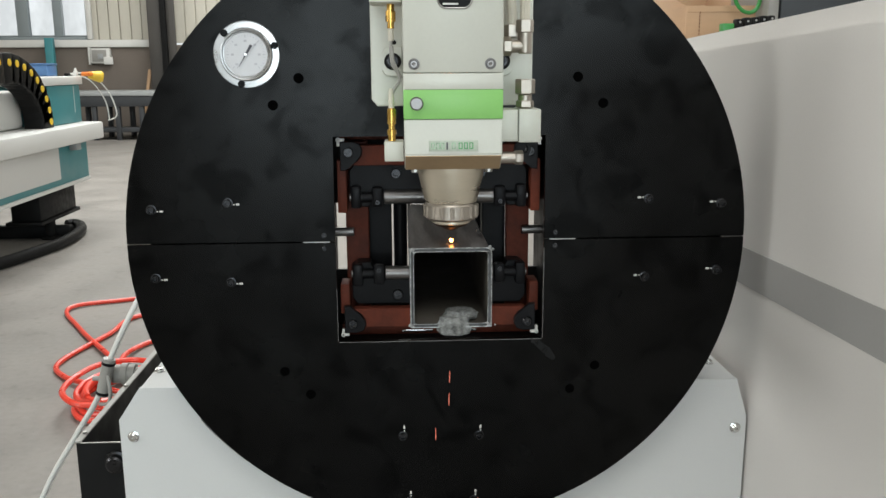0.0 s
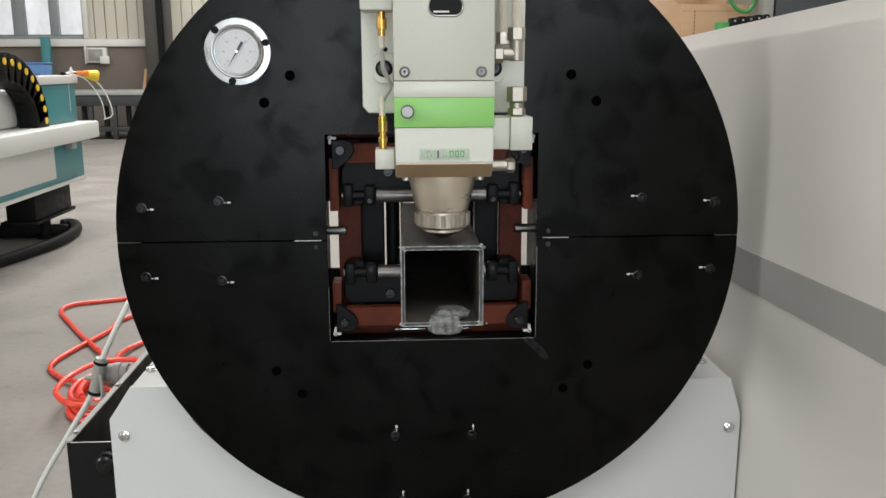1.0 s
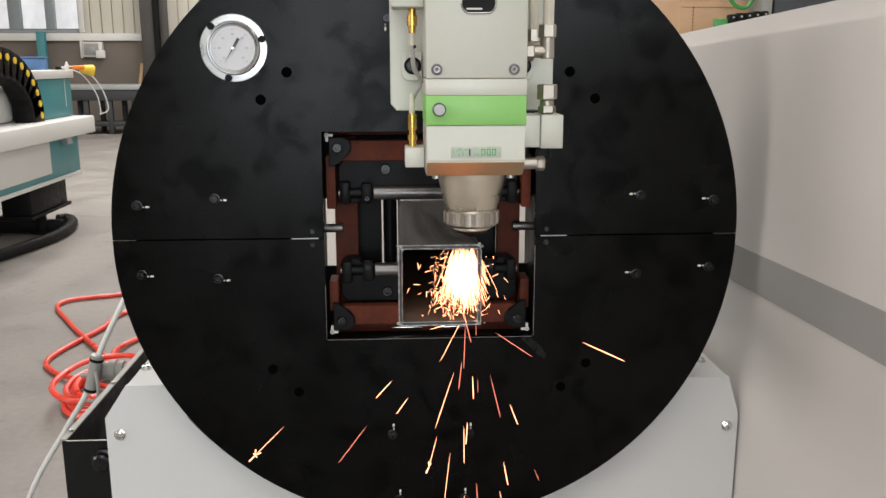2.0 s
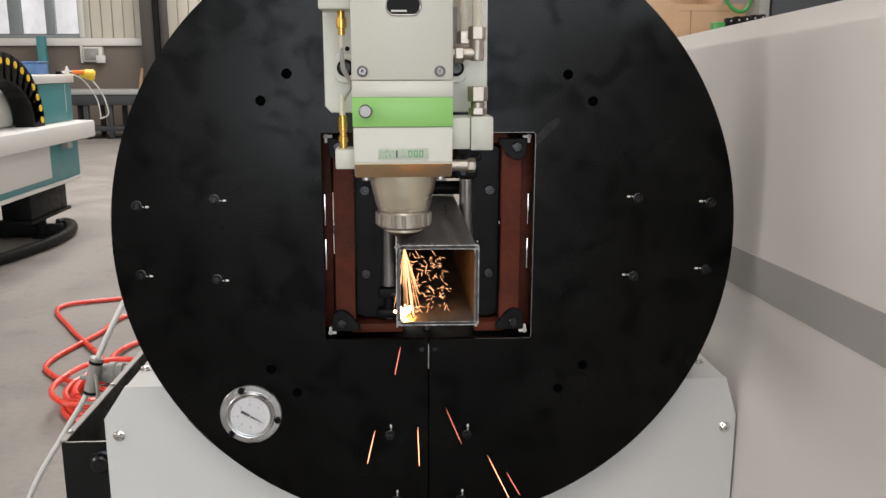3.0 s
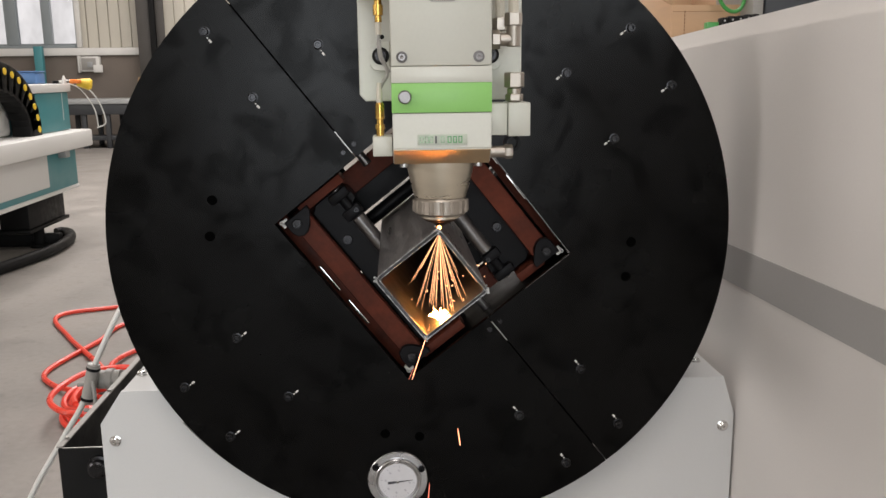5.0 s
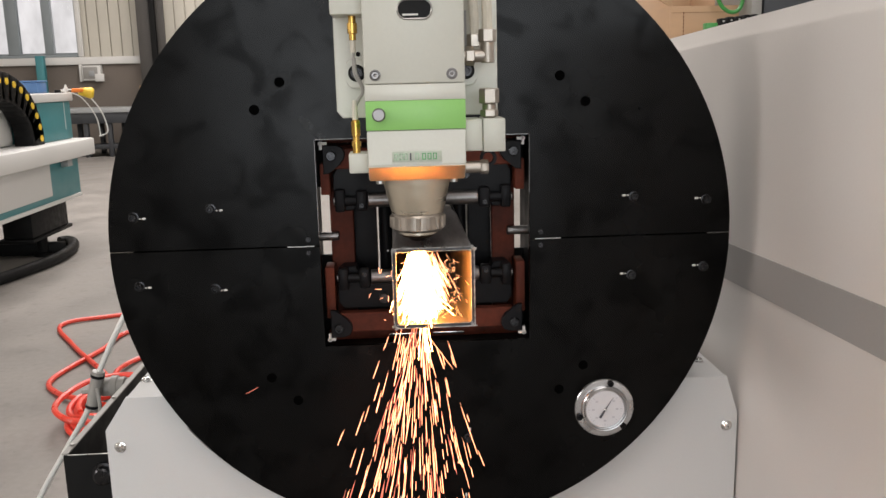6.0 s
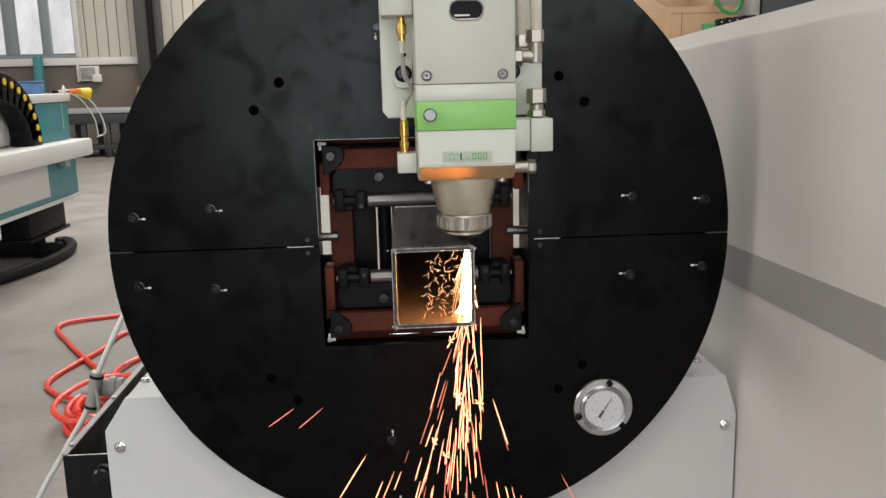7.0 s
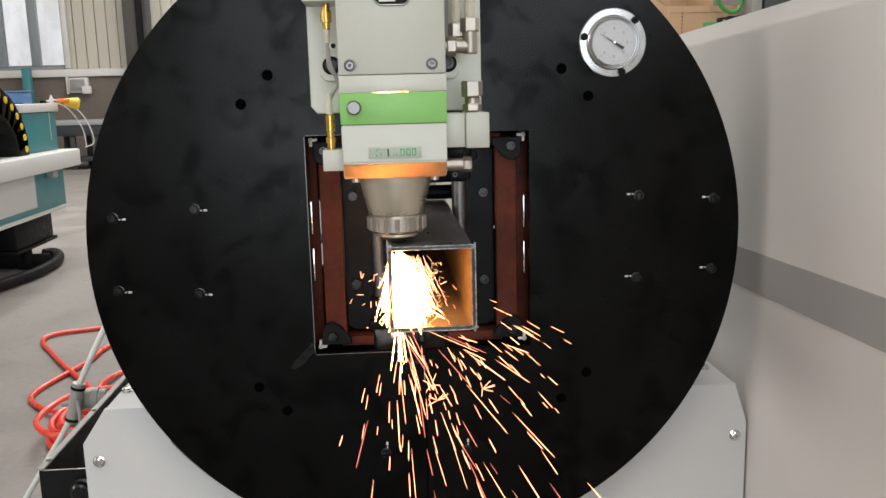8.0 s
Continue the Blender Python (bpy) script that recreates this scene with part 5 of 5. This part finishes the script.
def make_sparks(count):
    rnd = random.Random(21)
    meshes = []
    for k in range(10):
        bm = bmesh.new()
        l = 0.014 + 0.0052 * k
        r = 0.00023 + 0.00008 * (k % 4)
        streak(bm, (0, 0, -l / 2), (0, 0, 1), l, r)
        if k == 4:                                           # a few burst into small stars
            for j in range(6):
                a = rnd.uniform(0, 2 * math.pi)
                streak(bm, (0, 0, l / 2), (math.cos(a), 0.3 * math.sin(2 * a), math.sin(a)), rnd.uniform(0.003, 0.009), 0.0004, 4)
        me = bpy.data.meshes.new("spark")
        bm.to_mesh(me)
        bm.free()
        me.materials.append(SPARK_DIM if k in (0, 3, 6) else SPARK)
        meshes.append(me)
    return [tagged(new("spark", meshes[rnd.choice((0, 1, 2, 2, 3, 3, 4, 5, 5, 6, 6, 7, 8, 9))]), "glowing orange spark streak flying from the cut", "spark", "sparks from the cut") for _ in range(count)], meshes[0]


sparks, short_spark = make_sparks(330)
for ob in sparks[-5:]:
    ob.data = short_spark

# ---- what moves ----
TURN = [(0, 0), (2.0, 0), (2.1, 1), (2.2, 5), (2.3, 14), (2.4, 25), (2.5, 36), (2.6, 47.5), (2.7, 59), (2.8, 70), (2.9, 84.3), (3.0, 89.7), (3.1, 90),
        (4.5, 90), (4.6, 90.8), (4.7, 95), (4.8, 105), (4.9, 116.5), (5.0, 128), (5.1, 139.5), (5.2, 151), (5.3, 162.5), (5.4, 173), (5.5, 179), (5.6, 180),
        (7.0, 180), (7.1, 181.5), (7.2, 188.5), (7.3, 200), (7.4, 211.7), (7.5, 223.3), (7.6, 235), (7.7, 246.3), (7.8, 258.6), (7.9, 267.8), (8.0, 270)]
HEAD_AT = [(0, 0, 0.010), (0.5, 0, 0.009), (0.8, 0, 0.003), (1.0, 0, 0), (1.3, 0, 0), (1.5, 0.007, 0), (1.7, 0.016, 0.0015), (2.0, 0.031, 0), (2.1, 0.033, 0), (2.2, 0.030, 0.003), (2.3, 0.022, 0.008),
           (2.5, 0.004, 0.0115), (2.65, -0.018, 0.0105), (2.8, -0.036, 0.007), (2.9, -0.036, 0.002), (3.0, -0.034, -0.0005), (3.5, -0.016, -0.0005), (4.0, 0.008, -0.0005), (4.5, 0.032, -0.001),
           (4.6, 0.034, -0.001), (4.75, 0.032, 0.002), (4.9, 0.02, 0.009), (5.05, 0.0, 0.0115), (5.2, -0.02, 0.009), (5.35, -0.034, 0.003), (5.5, -0.037, -0.001), (5.6, -0.034, -0.001), (6.0, -0.015, -0.001), (6.5, 0.009, -0.001),
           (7.0, 0.032, -0.002), (7.1, 0.035, -0.002), (7.2, 0.031, 0.002), (7.35, 0.019, 0.009), (7.5, 0.001, 0.0115), (7.65, -0.018, 0.009), (7.8, -0.032, 0.002), (7.9, -0.036, -0.004), (8.0, -0.032, -0.0045)]


def between(rows, t):
    if t <= rows[0][0]:
        return rows[0][1:]
    for a, b in zip(rows, rows[1:]):
        if t <= b[0]:
            f = (t - a[0]) / (b[0] - a[0])
            return tuple(p + (q - p) * f for p, q in zip(a[1:], b[1:]))
    return rows[-1][1:]


NX, NY, NZ = 0.0015, -0.222, 1.052
FULL = ((1.37, 2.02), (3.08, 4.54), (5.55, 7.04), (7.84, 8.1))       # straight cuts
THIN = ((2.02, 3.08), (4.54, 5.55), (7.04, 7.84))                   # round the corners
COLUMN_ON = ((4.25, 4.6), (6.83, 7.08))                             # along the side wall
WIDE = ((1.37, 2.0), (3.12, 4.25), (5.55, 6.83), (7.92, 8.1))            # the white core shows
BLOOM = ((1.37, 1.9), (3.15, 4.1), (5.6, 6.72), (7.95, 8.1))
PIERCE = ((0.17, 0.36), (1.08, 1.37))


def inside(spans, t):
    return any(a <= t < b for a, b in spans)


def stepped(place):
    """Rows step by step, with still stretches left out."""
    rows = []
    n = round(8.0 * FPS)
    for i in range(n + 1):
        m = place(i / FPS)
        rows.append((i / FPS, m))
    keep = [r for k, r in enumerate(rows) if k in (0, n) or (rows[k - 1][1].translation - r[1].translation).length > 1e-6 or (rows[k + 1][1].translation - r[1].translation).length > 1e-6]
    return keep


def park(t, up):
    """Inside the head's body, where the beam comes from."""
    x, z = between(HEAD_AT, t)
    return Vector((NX + x, NY, NZ + z + up))


def motions():
    walk(chuck, [(t, pose(0, 0, 1.0, 0, -a, 0)) for t, a in TURN])
    walk(tube_thing, [(t, pose(0, 0, 1.0, 0, -a, 0)) for t, a in TURN])
    walk(slag_thing, [(0, pose(0, 0, 1.0)), (1.16, pose(0, 0, 1.0)), (1.2, pose(0, -0.03, 0.998))]
         + [(1.2 + k * 0.04, pose(0, -0.03, 0.998 - 4.9 * (k * 0.04) ** 2, 20 * k)) for k in range(1, 11)] + [(1.64, pose(0, -0.03, 0.052, 200)), (8.0, pose(0, -0.03, 0.052, 200))])
    walk(head, [(t, pose(x, NY, NZ + z)) for t, x, z in HEAD_AT])

    def cornered(t):
        return inside(THIN, t) and 16 < between(TURN, t)[0] % 90 < 74

    def fan_at(t):
        if cornered(t):
            x, z = between(HEAD_AT, t)
            return Matrix.Translation((NX + x, NY - 0.012, NZ + z - 0.0135)) @ pose(0, 0, 0, 0, 0, 180 * (math.floor(t * FPS) % 2))
        return Matrix.Translation(park(t, 0.35))

    def spot_at(t):
        if inside(THIN + ((6.97, 7.04),), t):
            x, z = between(HEAD_AT, t)
            a = radians(between(TURN, t)[0])
            low = 0.0                               # down to the inner wall of the turned tube
            while max(abs(x * math.cos(a) + low * math.sin(a)), abs(low * math.cos(a) - x * math.sin(a))) < 0.0365:
                low -= 0.0005
            return Matrix.Translation((NX * 0.5 + x, NY - 0.01, 1.0 + low + 0.0015))
        return Matrix.Translation(park(t, 0.15))

    def jet_at(t):
        if inside(FULL + THIN, t) and not cornered(t):
            x, z = between(HEAD_AT, t)
            return Matrix.Translation((NX + x, NY - 0.012, NZ + z - 0.0135)) @ pose(0, 0, 0, 0, 7 * max(-1, min(1, x / 0.034)), 0) @ pose(0, 0, 0, 0, 0, 180 if x < 0 else 0)
        return Matrix.Translation(park(t, 0.2))

    def core_at(t):
        if inside(WIDE, t):
            x, z = between(HEAD_AT, t)
            lean = 4 * math.sin(t * 9.0)
            return Matrix.Translation((NX + x, NY - 0.015, NZ + z - 0.0135)) @ pose(0, 0, 0, 0, lean, 120 * math.floor(t * FPS) % 80)
        return Matrix.Translation(park(t, 0.3))

    def bloom_at(t):
        if inside(BLOOM, t):
            x, z = between(HEAD_AT, t)
            return Matrix.Translation((NX + x + 0.002 * math.sin(t * 31), NY - 0.015, NZ + z - 0.0135)) @ pose(0, 0, 0, 0, 3 * math.sin(t * 17), 180 * (math.floor(t * FPS) % 2))
        return Matrix.Translation(park(t, 0.45))

    def column_at(t):
        if inside(COLUMN_ON, t):
            x, z = between(HEAD_AT, t)
            return Matrix.Translation((NX + x, NY - 0.015, NZ + z - 0.0135)) @ pose(0, 0, 0, 0, 2 * math.sin(t * 23), 0)
        return Matrix.Translation(park(t, 0.48))

    def burst_at(t):
        if inside(((1.37, 2.0), (5.56, 5.86), (7.88, 8.1)), t):
            x, z = between(HEAD_AT, t)
            i = math.floor(t * FPS)
            lean = -22 if t > 7 else -16 if t > 5 else 6 * math.sin(t * 40)
            return Matrix.Translation((NX + x, NY - 0.015, NZ - 0.0165)) @ pose(0, 0, 0, 0, lean, 0) @ pose(0, 0, 0, 0, 0, 180 * (i % 2))
        return Matrix.Translation((0.9, -0.9, 0.8))

    def red_at(t):
        if 0.36 < t < 0.64:
            return Matrix.Translation((NX - 0.006, NY - 0.0215, 0.9755))
        return Matrix.Translation(park(t, 0.16))

    def shower_at(t):
        if inside(((3.15, 4.54), (5.58, 7.0)), t):
            x, z = between(HEAD_AT, t)
            i = math.floor(t * FPS)
            return Matrix.Translation((NX + x, NY - 0.015, NZ - 0.0165 + 0.006 * (i % 3))) @ pose(0, 0, 0, 0, -math.degrees(between(LEAN, t)[0]) * 0.8, 0) @ pose(0, 0, 0, 0, 0, 180 * (i % 2))
        return Matrix.Translation((0.9, -0.5, 0.8))      # spent, behind the enclosure's sheet metal

    def spray_at(t):
        if inside(FULL, t) and not inside(COLUMN_ON, t):
            x, z = between(HEAD_AT, t)
            return Matrix.Translation((NX + x - 0.3 * x, NY - 0.015, NZ + z - 0.0135))
        return Matrix.Translation(park(t, 0.4))

    def pool_at(t):
        if inside(PIERCE, t):
            return Matrix.Translation((NX, NY - 0.018, 0.9645))
        return Matrix.Translation(park(t, 0.12))

    def ember_at(t):
        if cornered(t):
            x, z = between(HEAD_AT, t)
            return Matrix.Translation((NX + x, NY - 0.014, NZ + z - 0.0075))
        if t < 0.12:
            return Matrix.Translation((NX, NY - 0.004, 1.044))
        return Matrix.Translation(park(t, 0.1))

    for ob, place in ((jet, jet_at), (core, core_at), (spray, spray_at), (pool, pool_at), (ember, ember_at), (fan, fan_at), (bloom, bloom_at), (column, column_at), (burst, burst_at), (red, red_at), (shower, shower_at), (spot, spot_at)):
        walk(ob, stepped(place))
    fly()


LEAN = [(1.4, 0.06), (2.0, 0.05), (3.2, 0.1), (3.5, -0.18), (4.0, -0.2), (4.5, -0.16), (5.6, -0.05), (6.0, -0.1), (6.5, -0.27), (7.0, -0.12), (7.8, 0.2), (8.0, 0.3)]


def fly():
    """Each spark waits in the head, shoots out under the tube, falls out of sight and starts again."""
    rnd = random.Random(77)
    last = round(8.0 * FPS)
    for k, ob in enumerate(sparks):
        early = k >= len(sparks) - 5
        i = 0 if early else rnd.randrange(6)
        rows = [(0.0, Matrix.Translation(park(0, 0.25)))]
        first = fresh = True
        while i <= last:
            t = i / FPS
            full, thin = inside(FULL, t), inside(THIN, t)
            on = (full and rnd.random() < (0.45 if t > 7.75 else 0.9 if t > 3.15 else 0.2)) or (thin and rnd.random() < 0.02) or (early and first)
            if not on:
                i += 1
                fresh = True
                continue
            if fresh and not early and rnd.random() < 0.6:      # they do not all leave at once
                i += 1
                continue
            fresh = False
            x, z = between(HEAD_AT, t)
            strong = t > 3.05
            wide = rnd.random() < (0.22 if t > 7.75 else 0.02 if strong else 0.15)
            lean = between(LEAN, t)[0]
            side = rnd.gauss(lean + (0.7 if wide and t > 7.75 else 0), 0.5 if wide else 0.22)
            out = rnd.gauss(-0.12, 0.1)
            speed = rnd.uniform(0.9, 2.2) if wide and t > 7.75 else rnd.uniform(1.6, 3.0) if wide else rnd.uniform(2.6, 5.0)
            v = Vector((side, out, -1 if not wide else rnd.uniform(-1, 0.1))).normalized() * speed
            start = Vector((NX + x + rnd.gauss(0, 0.006), NY - 0.012, 0.962))
            if early and first:
                start, v = Vector((NX - 0.02 + rnd.uniform(-0.015, 0.1), NY, rnd.uniform(0.75, 0.92))), Vector((rnd.uniform(-0.1, 0.1), -0.1, -2.2))
            if 3.55 < t < 4.35 and rnd.random() < 0.12:         # some bounce off the tube's side
                start = Vector((NX + x - 0.05, NY - 0.012, 0.985 + rnd.uniform(-0.02, 0.01)))
                v = Vector((rnd.gauss(-0.9, 0.3), -0.1, rnd.gauss(-0.05, 0.3)))
            phase = rnd.random()
            if i > 0:
                rows.append(((i - 1) / FPS, Matrix.Translation(park(t, 0.25))))
            n = min(8, int(0.37 / (-v.z + 0.6) * FPS) + 2) if v.z < -1 else 4
            for j in range(n):
                if i + j > last:
                    break
                a = (j + phase) / FPS
                p = start + v * a + Vector((0, 0, -4.9)) * a * a
                d = v + Vector((0, 0, -9.8)) * a
                if p.z < 0.05:
                    p.z = 0.05
                rows.append(((i + j) / FPS, Matrix.Translation(p) @ d.to_track_quat("Z", "Y").to_matrix().to_4x4()))
            i += n
            first = False
            if i <= last:
                rows.append((i / FPS, Matrix.Translation(park(i / FPS, 0.25))))
            i += 1
        if rows[-1][0] < 8.0 - 1e-6:
            rows.append((8.0, Matrix.Translation(park(8.0, 0.25))))
        clean = {}
        for t, m in rows:
            clean[round(t * FPS)] = m
        walk(ob, [(f / FPS, m) for f, m in sorted(clean.items())])


motions()
